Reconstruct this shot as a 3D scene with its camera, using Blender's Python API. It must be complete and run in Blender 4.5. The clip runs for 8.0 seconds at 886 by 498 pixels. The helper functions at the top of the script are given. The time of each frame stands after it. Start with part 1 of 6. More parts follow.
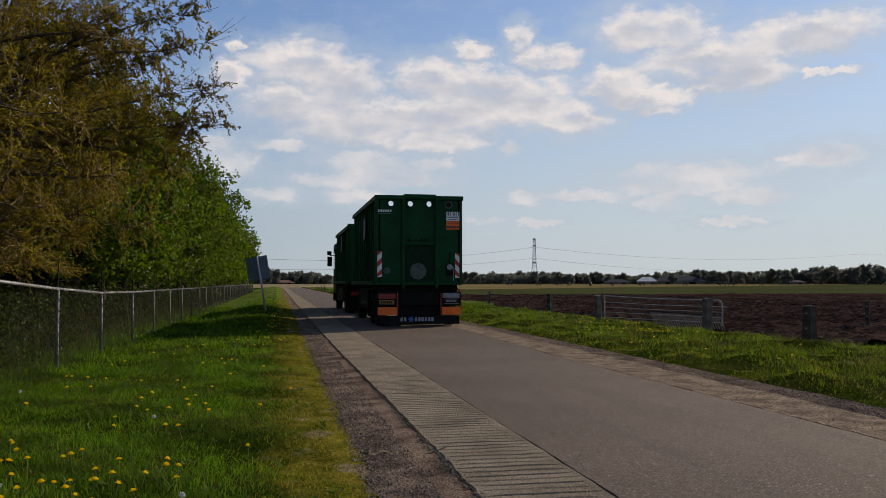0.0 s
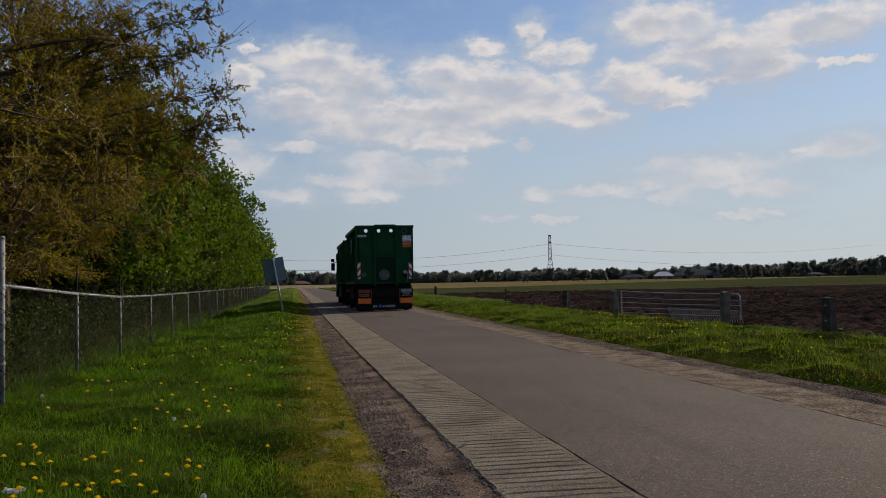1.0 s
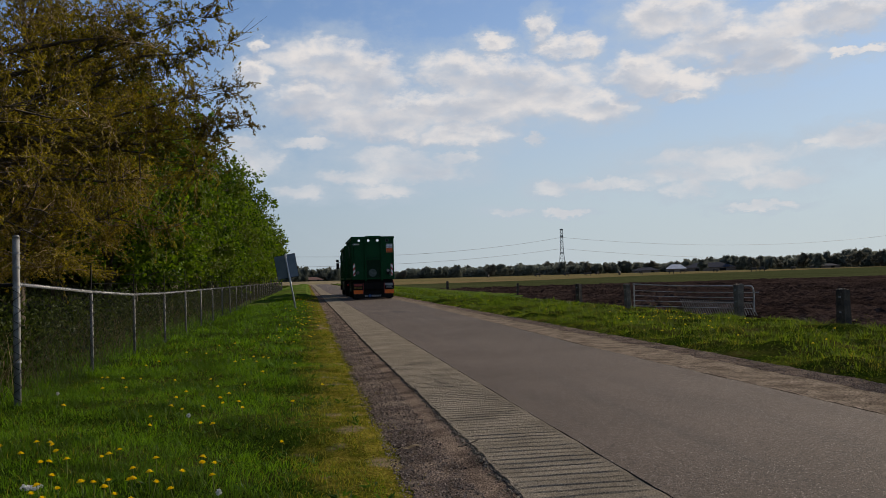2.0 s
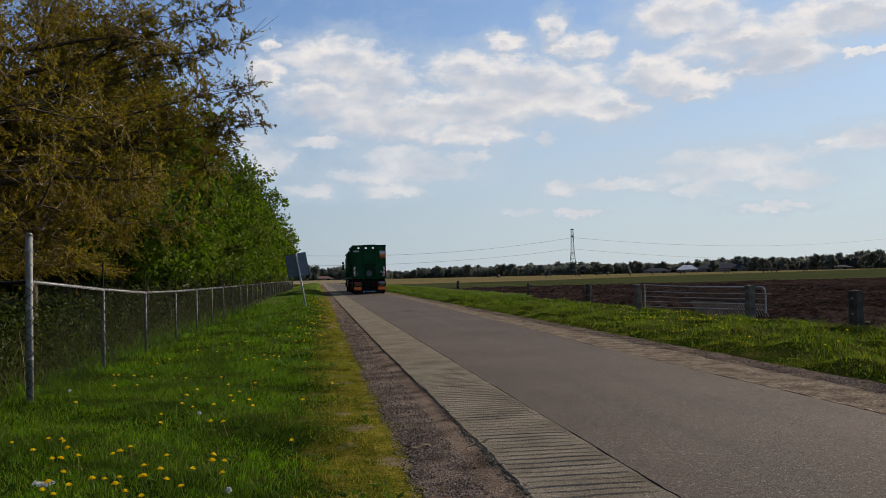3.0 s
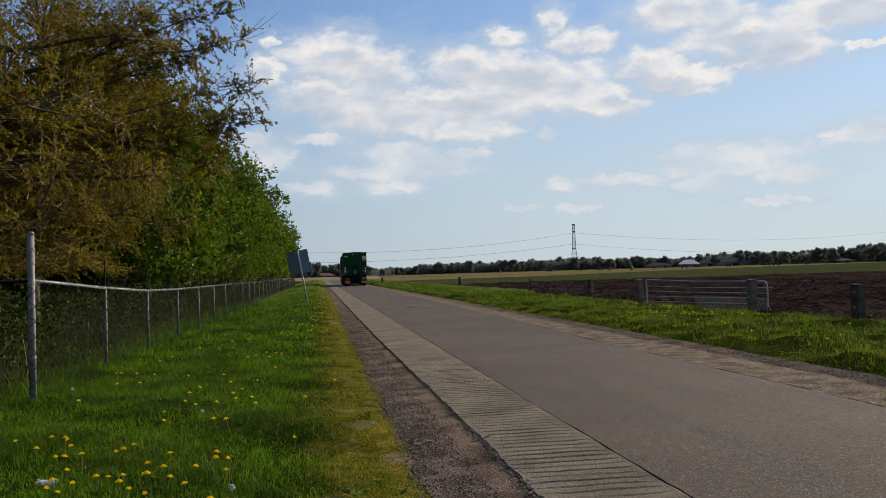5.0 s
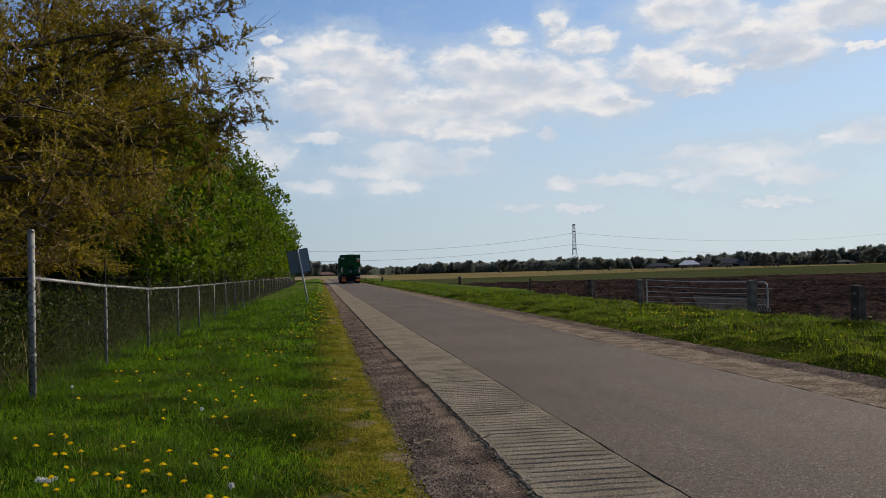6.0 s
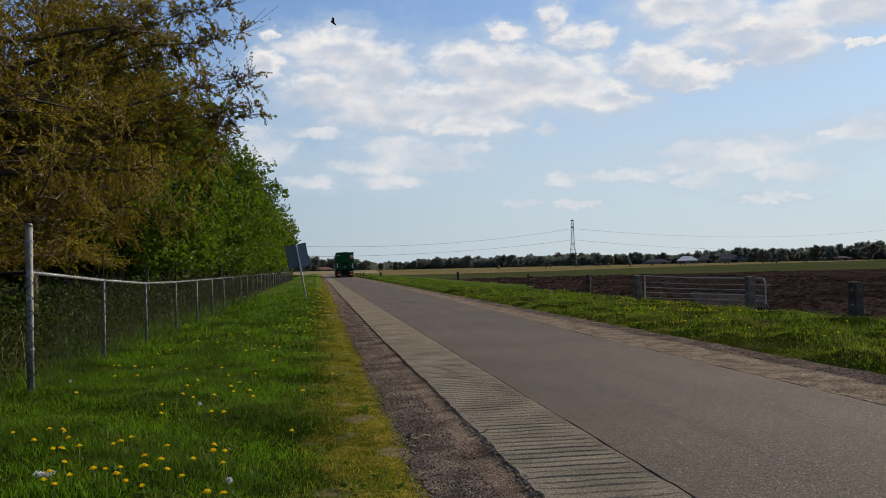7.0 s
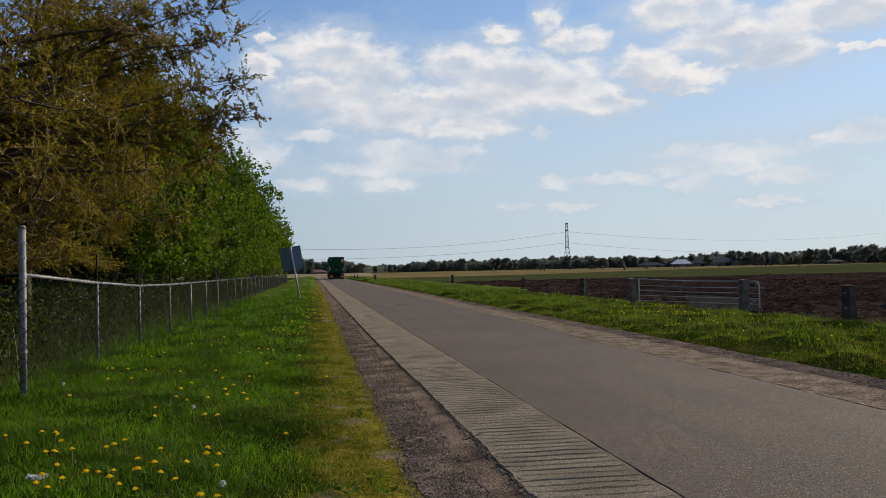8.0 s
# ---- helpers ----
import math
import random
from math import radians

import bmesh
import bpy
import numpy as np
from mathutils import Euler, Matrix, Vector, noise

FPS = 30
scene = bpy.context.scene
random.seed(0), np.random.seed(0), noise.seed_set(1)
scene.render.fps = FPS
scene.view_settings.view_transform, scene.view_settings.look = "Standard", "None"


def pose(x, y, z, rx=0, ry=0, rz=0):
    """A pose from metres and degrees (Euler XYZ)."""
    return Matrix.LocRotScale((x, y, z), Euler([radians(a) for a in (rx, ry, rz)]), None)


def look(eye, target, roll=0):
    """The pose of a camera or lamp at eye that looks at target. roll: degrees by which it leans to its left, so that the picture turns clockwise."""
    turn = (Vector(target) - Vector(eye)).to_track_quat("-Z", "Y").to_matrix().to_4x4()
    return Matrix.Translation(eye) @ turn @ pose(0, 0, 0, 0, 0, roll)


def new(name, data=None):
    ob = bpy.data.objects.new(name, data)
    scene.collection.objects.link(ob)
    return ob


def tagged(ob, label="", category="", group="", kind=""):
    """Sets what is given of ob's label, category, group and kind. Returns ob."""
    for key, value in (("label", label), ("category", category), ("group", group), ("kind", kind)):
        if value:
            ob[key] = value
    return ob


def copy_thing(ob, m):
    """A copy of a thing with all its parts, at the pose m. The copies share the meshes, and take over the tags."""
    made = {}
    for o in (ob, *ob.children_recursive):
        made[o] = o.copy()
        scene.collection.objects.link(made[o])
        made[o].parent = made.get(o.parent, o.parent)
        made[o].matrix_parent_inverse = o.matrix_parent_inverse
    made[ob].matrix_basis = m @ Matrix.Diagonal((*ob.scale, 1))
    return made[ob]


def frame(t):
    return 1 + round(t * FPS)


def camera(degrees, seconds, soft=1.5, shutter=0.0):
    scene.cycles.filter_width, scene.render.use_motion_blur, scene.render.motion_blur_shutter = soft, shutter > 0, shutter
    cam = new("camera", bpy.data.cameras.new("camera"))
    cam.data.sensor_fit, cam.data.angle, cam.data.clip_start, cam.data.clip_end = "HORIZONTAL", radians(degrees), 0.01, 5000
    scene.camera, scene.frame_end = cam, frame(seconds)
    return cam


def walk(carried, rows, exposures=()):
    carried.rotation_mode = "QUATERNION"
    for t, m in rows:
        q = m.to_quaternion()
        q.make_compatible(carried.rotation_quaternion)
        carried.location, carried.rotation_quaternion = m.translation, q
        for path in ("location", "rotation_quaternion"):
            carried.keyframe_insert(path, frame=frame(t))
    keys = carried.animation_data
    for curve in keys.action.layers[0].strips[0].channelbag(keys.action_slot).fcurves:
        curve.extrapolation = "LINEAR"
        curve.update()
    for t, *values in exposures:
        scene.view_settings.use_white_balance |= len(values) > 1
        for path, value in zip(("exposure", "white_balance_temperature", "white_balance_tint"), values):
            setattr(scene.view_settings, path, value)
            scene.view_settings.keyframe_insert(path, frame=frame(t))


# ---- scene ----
cam = camera(54.6, 8.0, 0.8)

# ---- camera: held in the hand at the roadside, it only turns ----
EYE = (0.0, 0.0, 1.27)
TURNS = [  # seconds, yaw, pitch, roll
    (0.0, -10.852, 2.240, 0.031), (0.5, -10.145, 2.108, 0.467), (1.0, -9.791, 2.141, 1.044), (1.5, -9.446, 1.923, 1.481),
    (3.0, -8.307, 1.806, 1.289), (3.5, -8.337, 1.818, 1.383), (4.0, -8.074, 1.931, 1.626), (4.5, -8.232, 1.595, 1.726),
    (6.0, -8.186, 1.515, 1.397), (6.5, -8.383, 1.248, 1.294), (7.0, -8.300, 1.200, 1.250), (7.5, -8.464, 1.374, 0.869),
    (8.0, -8.669, 1.382, 1.174)]
EXPOSURES = [(0.0, -0.22, 7200, 15), (1.0, -0.34, 7100, 14), (1.5, -0.31, 7050, 13), (3.0, -0.14, 7000, 12), (4.5, -0.07, 6950, 11), (8.0, -0.07, 6900, 11)]
walk(cam, [(t, pose(*EYE, 90 + p, r, y)) for t, y, p, r in TURNS], EXPOSURES)

# ---- light: spring sun ahead and to the right, blue sky with cumulus ----
SUN_AZ, SUN_EL = 56.0, 28.0  # degrees from the road's direction to the right; height
SUN_POWER, SKY_POWER = 5.0, 0.10
sun = new("sun", bpy.data.lights.new("sun", "SUN"))
sun.data.energy, sun.data.angle, sun.data.color = SUN_POWER, radians(0.55), (1.0, 0.90, 0.75)
_s = Vector((math.sin(radians(SUN_AZ)) * math.cos(radians(SUN_EL)), math.cos(radians(SUN_AZ)) * math.cos(radians(SUN_EL)), math.sin(radians(SUN_EL))))
sun.matrix_world = look(_s * 60, (0, 0, 0))


class Net:
    """A node tree with short ways to add and wire nodes."""

    def __init__(self, tree):
        self.tree = tree
        tree.nodes.clear()

    def add(self, kind):
        return self.tree.nodes.new(kind)

    def put(self, value, socket):
        if isinstance(value, bpy.types.NodeSocket):
            self.tree.links.new(value, socket)
        elif value is not None:
            socket.default_value = value

    def math(self, op, a, b=None, c=None, clamp=False):
        n = self.add("ShaderNodeMath")
        n.operation, n.use_clamp = op, clamp
        for v, s in zip((a, b, c), n.inputs):
            self.put(v, s)
        return n.outputs[0]

    def vec(self, op, a, b=None):
        n = self.add("ShaderNodeVectorMath")
        n.operation = op
        for v, s in zip((a, b), n.inputs):
            self.put(v, s)
        return n.outputs[1] if op in ("LENGTH", "DISTANCE", "DOT_PRODUCT") else n.outputs[0]

    def noise(self, vector, scale, detail=4.0, rough=0.55, distort=0.0):
        n = self.add("ShaderNodeTexNoise")
        self.put(vector, n.inputs["Vector"])
        n.inputs["Scale"].default_value, n.inputs["Detail"].default_value = scale, detail
        n.inputs["Roughness"].default_value, n.inputs["Distortion"].default_value = rough, distort
        return n.outputs["Fac"]

    def span(self, value, a, b, c=0.0, d=1.0, smooth=True):
        n = self.add("ShaderNodeMapRange")
        n.interpolation_type = "SMOOTHSTEP" if smooth else "LINEAR"
        self.put(value, n.inputs[0])
        for v, s in zip((a, b, c, d), n.inputs[1:5]):
            s.default_value = v
        return n.outputs[0]

    def mix(self, fac, a, b, blend="MIX"):
        n = self.add("ShaderNodeMix")
        n.data_type, n.blend_type = "RGBA", blend
        self.put(fac, n.inputs[0])
        for v, s in ((a, n.inputs[6]), (b, n.inputs[7])):
            self.put((*v, 1) if isinstance(v, tuple) and len(v) == 3 else v, s)
        return n.outputs[2]


# clouds: azimuth, height, half width, half height in degrees
HEAPS_LEFT = [(1.4, 14.2, 3.6, 1.43), (4.0, 13.2, 2.7, 1.66), (0.2, 12.2, 2.3, 0.98), (2.4, 11.5, 4.3, 1.28), (5.4, 10.2, 4.7, 1.13), (10.3, 9.4, 3.4, 0.91),
              (-3.1, 13.4, 1.4, 0.91), (9.8, 13.6, 2.5, 1.13), (13.1, 12.8, 4.1, 1.51), (15.5, 12.0, 4.3, 1.7), (19.5, 10.9, 2.6, 1.06), (11.1, 11.1, 5.7, 1.36), (7.7, 11.1, 3.8, 1.06)]
HEAPS_RIGHT = [(12.9, 15.2, 1.3, 0.6), (16.1, 16.0, 0.9, 0.91), (17.9, 14.7, 2.3, 0.75), (22.3, 12.9, 2.3, 1.06), (24.2, 11.9, 3.5, 0.75),
               (24.9, 11.1, 1.3, 0.38), (23.8, 16.1, 2.7, 1.36), (26.2, 15.9, 2.3, 1.36), (27.5, 14.0, 4.7, 1.13), (30.8, 13.1, 2.7, 1.06), (29.4, 12.5, 2.3, 0.6),
               (34.1, 15.2, 4.7, 0.91), (34.5, 12.7, 0.8, 0.28), (36.0, 12.6, 1.0, 0.34), (32.5, 14.5, 4.1, 0.83), (-2.8, 15.1, 0.6, 0.49)]
LOW_HEAPS = [(5.4, 8.0, 3.0, 0.75), (6.9, 7.1, 3.8, 0.91), (9.9, 7.8, 1.7, 0.45), (3.5, 6.7, 2.6, 0.53), (-0.2, 5.8, 1.7, 0.53), (5.0, 5.8, 2.3, 0.53), (-3.1, 7.8, 1.6, 1.06),
             (-4.2, 8.9, 1.1, 0.45), (0.2, 9.0, 2.3, 0.34), (15.4, 9.0, 0.5, 0.38), (27.4, 6.9, 5.0, 0.83), (26.3, 6.2, 4.7, 0.68), (25.3, 5.2, 1.6, 0.6), (30.7, 5.5, 2.3, 0.68),
             (35.1, 7.7, 2.5, 0.75), (32.5, 7.6, 0.6, 0.23), (16.5, 5.6, 1.4, 0.49), (19.8, 5.6, 2.9, 0.45), (13.7, 4.1, 1.6, 0.3), (29.3, 3.8, 2.3, 0.26), (17.4, 3.9, 1.6, 0.23)]


def make_world():
    w = bpy.data.worlds.new("sky")
    w.use_nodes = True
    scene.world = w
    n = Net(w.node_tree)
    way = n.add("ShaderNodeTexCoord").outputs["Generated"]
    sep = n.add("ShaderNodeSeparateXYZ")
    n.put(way, sep.inputs[0])
    x, y, z = sep.outputs
    deg = 57.29578
    az = n.math("MULTIPLY", n.math("ARCTAN2", x, y), deg)
    el = n.math("MULTIPLY", n.math("ARCSINE", z), deg)
    flat = n.add("ShaderNodeCombineXYZ")
    n.put(az, flat.inputs[0])
    n.put(n.math("MULTIPLY", el, 1.7), flat.inputs[1])
    # ragged edges: bend the place at which the cloud forms are read
    wob = n.add("ShaderNodeTexNoise")
    n.put(flat.outputs[0], wob.inputs["Vector"])
    wob.inputs["Scale"].default_value, wob.inputs["Detail"].default_value, wob.inputs["Roughness"].default_value = 0.55, 8, 0.65
    bend = n.vec("MULTIPLY", n.vec("SUBTRACT", wob.outputs["Color"], (0.5, 0.5, 0.5)), (2.9, 1.9, 0))
    spot = n.add("ShaderNodeCombineXYZ")
    n.put(az, spot.inputs[0])
    n.put(el, spot.inputs[1])
    here = n.vec("ADD", spot.outputs[0], bend)
    above = n.vec("ADD", here, (0.25, 0.55, 0))

    def heap(cloud_rows, where, k=0.5):
        total = None
        for a, e, wx, wy in cloud_rows:
            off = n.vec("MULTIPLY", n.vec("SUBTRACT", where, (a, e, 0)), (1 / wx, 1 / wy, 0))
            d = n.math("MULTIPLY_ADD", n.vec("DOT_PRODUCT", off, off), -1.3, 1.75)
            total = d if total is None else n.math("SMOOTH_MAX", total, d, k)
        return total

    cap = lambda v: n.math("MINIMUM", v, 1.3)
    raw = n.math("MAXIMUM", heap(HEAPS_LEFT, here), heap(HEAPS_RIGHT, here))
    big, low = cap(raw), cap(heap(LOW_HEAPS, here))
    fine = n.noise(flat.outputs[0], 0.5, 8, 0.56, 0.3)
    # clouds of the rest of the sky
    ahead = n.vec("DOT_PRODUCT", way, (0.26, 0.94, 0.2))
    away = n.span(ahead, 0.80, 0.70)
    rest = n.math("MULTIPLY", n.span(n.noise(way, 2.6, 7, 0.6), 0.55, 0.68), n.math("MULTIPLY", away, n.span(z, 0.0, 0.12)))
    ragged = n.math("SUBTRACT", fine, 0.5)
    f1 = n.span(n.math("MULTIPLY_ADD", ragged, 3.2, big), -0.25, 1.75)
    f2 = n.math("MULTIPLY", n.span(n.math("MULTIPLY_ADD", ragged, 3.4, low), -0.1, 2.0), 0.72)
    cover = n.math("MAXIMUM", n.math("MAXIMUM", f1, f2), rest)
    sky = n.add("ShaderNodeTexSky")
    sky.sky_type, sky.sun_disc = "NISHITA", False
    sky.sun_elevation, sky.sun_rotation = radians(SUN_EL), radians(SUN_AZ)
    sky.air_density, sky.dust_density, sky.ozone_density = 1.0, 0.3, 2.0
    blue = n.mix(1.0, sky.outputs[0], (0.72, 0.97, 1.28), "MULTIPLY")
    # pale haze towards the horizon, paler below the sun
    towards = n.span(n.vec("DOT_PRODUCT", way, (math.sin(radians(SUN_AZ)), math.cos(radians(SUN_AZ)), 0)), 0.35, 0.95, 0.0, 1.0)
    blue = n.mix(n.span(el, 20.0, 0.0, 0.0, 0.9), blue, n.mix(towards, (3.9, 5.0, 6.2), (5.7, 6.85, 7.75)))
    blue = n.mix(n.math("MULTIPLY", towards, 0.22), blue, (5.8, 6.85, 7.8))
    # thin veil round the heaps
    veil = n.span(n.math("ADD", n.math("MULTIPLY", n.math("MAXIMUM", n.math("SMOOTH_MAX", big, low, 1.5), -4.0), 0.32), n.math("MULTIPLY", n.noise(flat.outputs[0], 0.3, 6, 0.62), 3.2)), 0.1, 2.4, 0.05, 0.66)
    blue = n.mix(veil, blue, (5.35, 6.55, 7.95))
    # lit tops and rims, greyer bellies
    below = n.math("MULTIPLY", n.math("SUBTRACT", cap(n.math("MAXIMUM", heap(HEAPS_LEFT, above), heap(HEAPS_RIGHT, above))), big), n.span(big, -0.6, 0.4))
    soft = n.math("MULTIPLY", n.math("SUBTRACT", n.noise(flat.outputs[0], 0.30, 7, 0.5, 0.4), 0.5), 3.0)
    thick = n.span(raw, 0.8, 2.4, -0.1, 0.75)
    lit = n.math("SUBTRACT", n.math("MULTIPLY_ADD", below, -1.0, soft), thick)
    white = n.mix(n.span(lit, -1.0, 0.8), (5.5, 6.2, 7.4), (9.1, 9.1, 9.3))
    col = n.mix(n.math("MULTIPLY", cover, 0.94), blue, white)
    bg = n.add("ShaderNodeBackground")
    n.put(col, bg.inputs[0])
    bg.inputs[1].default_value = SKY_POWER
    out = n.add("ShaderNodeOutputWorld")
    n.tree.links.new(bg.outputs[0], out.inputs[0])


make_world()

# ---- materials ----


def material(name, build, rough=0.8, metal=0.0, spec=0.5, bump=None, glass=None):
    """build(net, place) returns a colour; bump(net, place) returns (height, distance in metres)."""
    m = bpy.data.materials.new(name)
    m.use_nodes = True
    n = Net(m.node_tree)
    place = n.add("ShaderNodeTexCoord").outputs["Object"]
    b = n.add("ShaderNodeBsdfPrincipled")
    b.inputs["Roughness"].default_value, b.inputs["Metallic"].default_value = rough, metal
    b.inputs["Specular IOR Level"].default_value = spec
    c = build(n, place)
    n.put((*c, 1) if isinstance(c, tuple) else c, b.inputs["Base Color"])
    if bump:
        h, d = bump(n, place)
        k = n.add("ShaderNodeBump")
        k.inputs["Distance"].default_value = d
        k.inputs["Strength"].default_value = 1.0
        n.put(h, k.inputs["Height"])
        n.tree.links.new(k.outputs[0], b.inputs["Normal"])
    out = n.add("ShaderNodeOutputMaterial")
    n.tree.links.new(b.outputs[0], out.inputs[0])
    return m


def leafy(name, low, high, thin=0.45, rough=0.55, tone=None, gloss=0.1):
    """Leaves and blades: they let light through; each piece has its own tone."""
    m = bpy.data.materials.new(name)
    m.use_nodes = True
    n = Net(m.node_tree)
    pick = n.add("ShaderNodeNewGeometry").outputs["Random Per Island"]
    c = n.mix(pick, low, high)
    if tone:
        place = n.add("ShaderNodeTexCoord").outputs["Object"]
        c = n.mix(n.span(n.noise(place, tone[0], 3), 0.42, 0.62), c, tone[1])
    b = n.add("ShaderNodeBsdfPrincipled")
    b.inputs["Roughness"].default_value = rough
    b.inputs["Specular IOR Level"].default_value = gloss
    n.put(c, b.inputs["Base Color"])
    tr = n.add("ShaderNodeBsdfTranslucent")
    n.put(c, tr.inputs[0])
    mx = n.add("ShaderNodeMixShader")
    mx.inputs[0].default_value = thin
    n.tree.links.new(b.outputs[0], mx.inputs[1])
    n.tree.links.new(tr.outputs[0], mx.inputs[2])
    out = n.add("ShaderNodeOutputMaterial")
    n.tree.links.new(mx.outputs[0], out.inputs[0])
    return m


def two_tone(a, b, s1, s2, lo=0.35, hi=0.65, fine=0.25):
    """Colour that varies at two scales."""
    def build(n, place):
        c = n.mix(n.span(n.noise(place, s1, 5), lo, hi), a, b)
        k = n.span(n.noise(place, s2, 3, 0.7), 0.3, 0.7, 1 - fine, 1 + fine)
        g = n.add("ShaderNodeCombineXYZ")
        for s in g.inputs:
            n.put(k, s)
        return n.mix(1.0, c, g.outputs[0], "MULTIPLY")
    return build


def grainy(scale, depth, detail=4):
    return lambda n, place: (n.noise(place, scale, detail, 0.65), depth)


def asphalt_colour(n, place):
    c = two_tone((0.070, 0.0515, 0.0395), (0.100, 0.0745, 0.0585), 0.35, 90.0, 0.3, 0.7, 0.3)(n, place)
    stretched = n.vec("MULTIPLY", place, (1.4, 0.07, 1))
    c = n.mix(n.span(n.noise(stretched, 1.3, 4), 0.48, 0.72, 0, 0.5), c, (0.05, 0.041, 0.036))
    # an old oil stain in the lane
    off = n.vec("MULTIPLY", n.vec("SUBTRACT", place, (3.31, 31.9, 0)), (2.6, 0.55, 0))
    spot = n.math("ADD", n.vec("LENGTH", off), n.math("MULTIPLY", n.noise(place, 2.5, 4), 0.9))
    c = n.mix(n.span(spot, 1.4, 0.7, 0, 0.8), c, (0.026, 0.023, 0.021))
    # stones in the binder: each its own tone, a few pale ones
    for size, low, high in ((85, 0.6, 1.35), (190, 0.65, 1.35)):
        v = n.add("ShaderNodeTexVoronoi")
        n.put(place, v.inputs["Vector"])
        v.inputs["Scale"].default_value = size
        sp = n.add("ShaderNodeSeparateColor")
        n.put(v.outputs["Color"], sp.inputs[0])
        g = n.add("ShaderNodeCombineXYZ")
        for k in g.inputs:
            n.put(n.span(sp.outputs[0], 0.0, 1.0, low, high, False), k)
        c = n.mix(1.0, c, g.outputs[0], "MULTIPLY")
        c = n.mix(n.math("MULTIPLY", n.span(sp.outputs[1], 0.90, 0.94, 0.0, 0.75), n.span(v.outputs["Distance"], 0.55, 0.35)), c, (0.30, 0.26, 0.22))
    return c


MAT = {}
MAT["asphalt"] = material("asphalt", asphalt_colour, 0.85, spec=0.14, bump=grainy(85, 0.006))
MAT["ribbed"] = material("ribbed_strip", two_tone((0.165, 0.141, 0.108), (0.25, 0.214, 0.163), 1.7, 90, 0.3, 0.7, 0.5), 0.85, bump=grainy(60, 0.018), spec=0.0)
MAT["edge_strip"] = material("edge_strip", two_tone((0.12, 0.094, 0.07), (0.25, 0.20, 0.15), 3.2, 50, 0.3, 0.7, 0.7), 0.88, bump=grainy(45, 0.015), spec=0.0)
MAT["gravel"] = material("gravel", two_tone((0.08, 0.060, 0.049), (0.225, 0.17, 0.13), 2.2, 75, 0.35, 0.65, 0.8), 0.92, bump=grainy(60, 0.03), spec=0.0)
MAT["pebble"] = material("pebble", lambda n, p: n.mix(n.add("ShaderNodeNewGeometry").outputs["Random Per Island"], (0.03, 0.023, 0.019), (0.29, 0.222, 0.175)), 0.85)
def verge_colour(n, place):
    """Dark turf, yellow moss beside the gravel and some bare earth in it."""
    c = two_tone((0.018, 0.032, 0.004), (0.06, 0.052, 0.016), 0.8, 25, 0.4, 0.75, 0.5)(n, place)
    sep = n.add("ShaderNodeSeparateXYZ")
    n.put(place, sep.inputs[0])
    x = n.math("MULTIPLY_ADD", n.math("SUBTRACT", n.noise(place, 1.6, 5, 0.6), 0.5), 1.6, sep.outputs[0])
    band = n.math("MULTIPLY", n.span(x, -0.2, 0.35), n.span(sep.outputs[0], 1.1, 0.8))
    moss = two_tone((0.06, 0.064, 0.007), (0.165, 0.132, 0.022), 4.0, 40, 0.35, 0.65, 0.6)(n, place)
    moss = n.mix(n.span(n.noise(place, 1.9, 4), 0.56, 0.66, 0, 0.8), moss, (0.22, 0.165, 0.11))
    return n.mix(band, c, moss)


MAT["soil_grass"] = material("verge_soil", verge_colour, 0.95, bump=grainy(30, 0.04), spec=0.0)
MAT["far_grass"] = material("meadow", two_tone((0.06, 0.105, 0.016), (0.10, 0.12, 0.03), 0.08, 3.0, 0.35, 0.7, 0.4), 0.95, bump=grainy(6, 0.06), spec=0.0)
MAT["plough"] = material("ploughed_soil", two_tone((0.019, 0.0125, 0.0105), (0.046, 0.031, 0.026), 0.25, 5, 0.3, 0.7, 0.6), 0.95, bump=grainy(5, 0.12), spec=0.0)
MAT["crop"] = material("young_crop", two_tone((0.042, 0.05, 0.02), (0.06, 0.066, 0.028), 0.05, 1.0, 0.3, 0.7, 0.3), 0.95, spec=0.0)
MAT["stubble"] = material("stubble", two_tone((0.18, 0.135, 0.066), (0.105, 0.10, 0.04), 0.02, 0.5, 0.35, 0.7, 0.3), 0.95, spec=0.0)
MAT["dry_bank"] = material("dry_bank", two_tone((0.28, 0.22, 0.14), (0.2, 0.17, 0.1), 0.05, 0.5), 0.95, spec=0.0)
MAT["litter"] = material("leaf_litter", two_tone((0.05, 0.038, 0.024), (0.03, 0.035, 0.012), 1.2, 14, 0.35, 0.65, 0.6), 0.95, bump=grainy(20, 0.05), spec=0.0)
MAT["zinc"] = material("galvanised_steel", two_tone((0.20, 0.20, 0.20), (0.32, 0.32, 0.32), 6, 60, 0.3, 0.7, 0.25), 0.55, 0.3)
MAT["gate_zinc"] = material("gate_steel", two_tone((0.30, 0.29, 0.28), (0.44, 0.43, 0.42), 6, 60), 0.5, 0.2)
MAT["wire"] = material("dull_wire", two_tone((0.014, 0.015, 0.014), (0.03, 0.03, 0.03), 4, 40), 0.9, 0.0, 0.1)
# same steel, darker: the rail's sunlit top is told by a paler colour
MAT["post_zinc"] = material("galvanised_steel_darker", two_tone((0.125, 0.125, 0.12), (0.23, 0.23, 0.22), 6, 60), 0.65, 0.1)
MAT["old_wood"] = material("weathered_wood", two_tone((0.026, 0.019, 0.014), (0.088, 0.066, 0.047), 5, 45, 0.3, 0.7, 0.5), 0.9, bump=lambda n, p: (n.noise(n.vec("MULTIPLY", p, (1, 1, 0.12)), 45, 5, 0.7), 0.02))
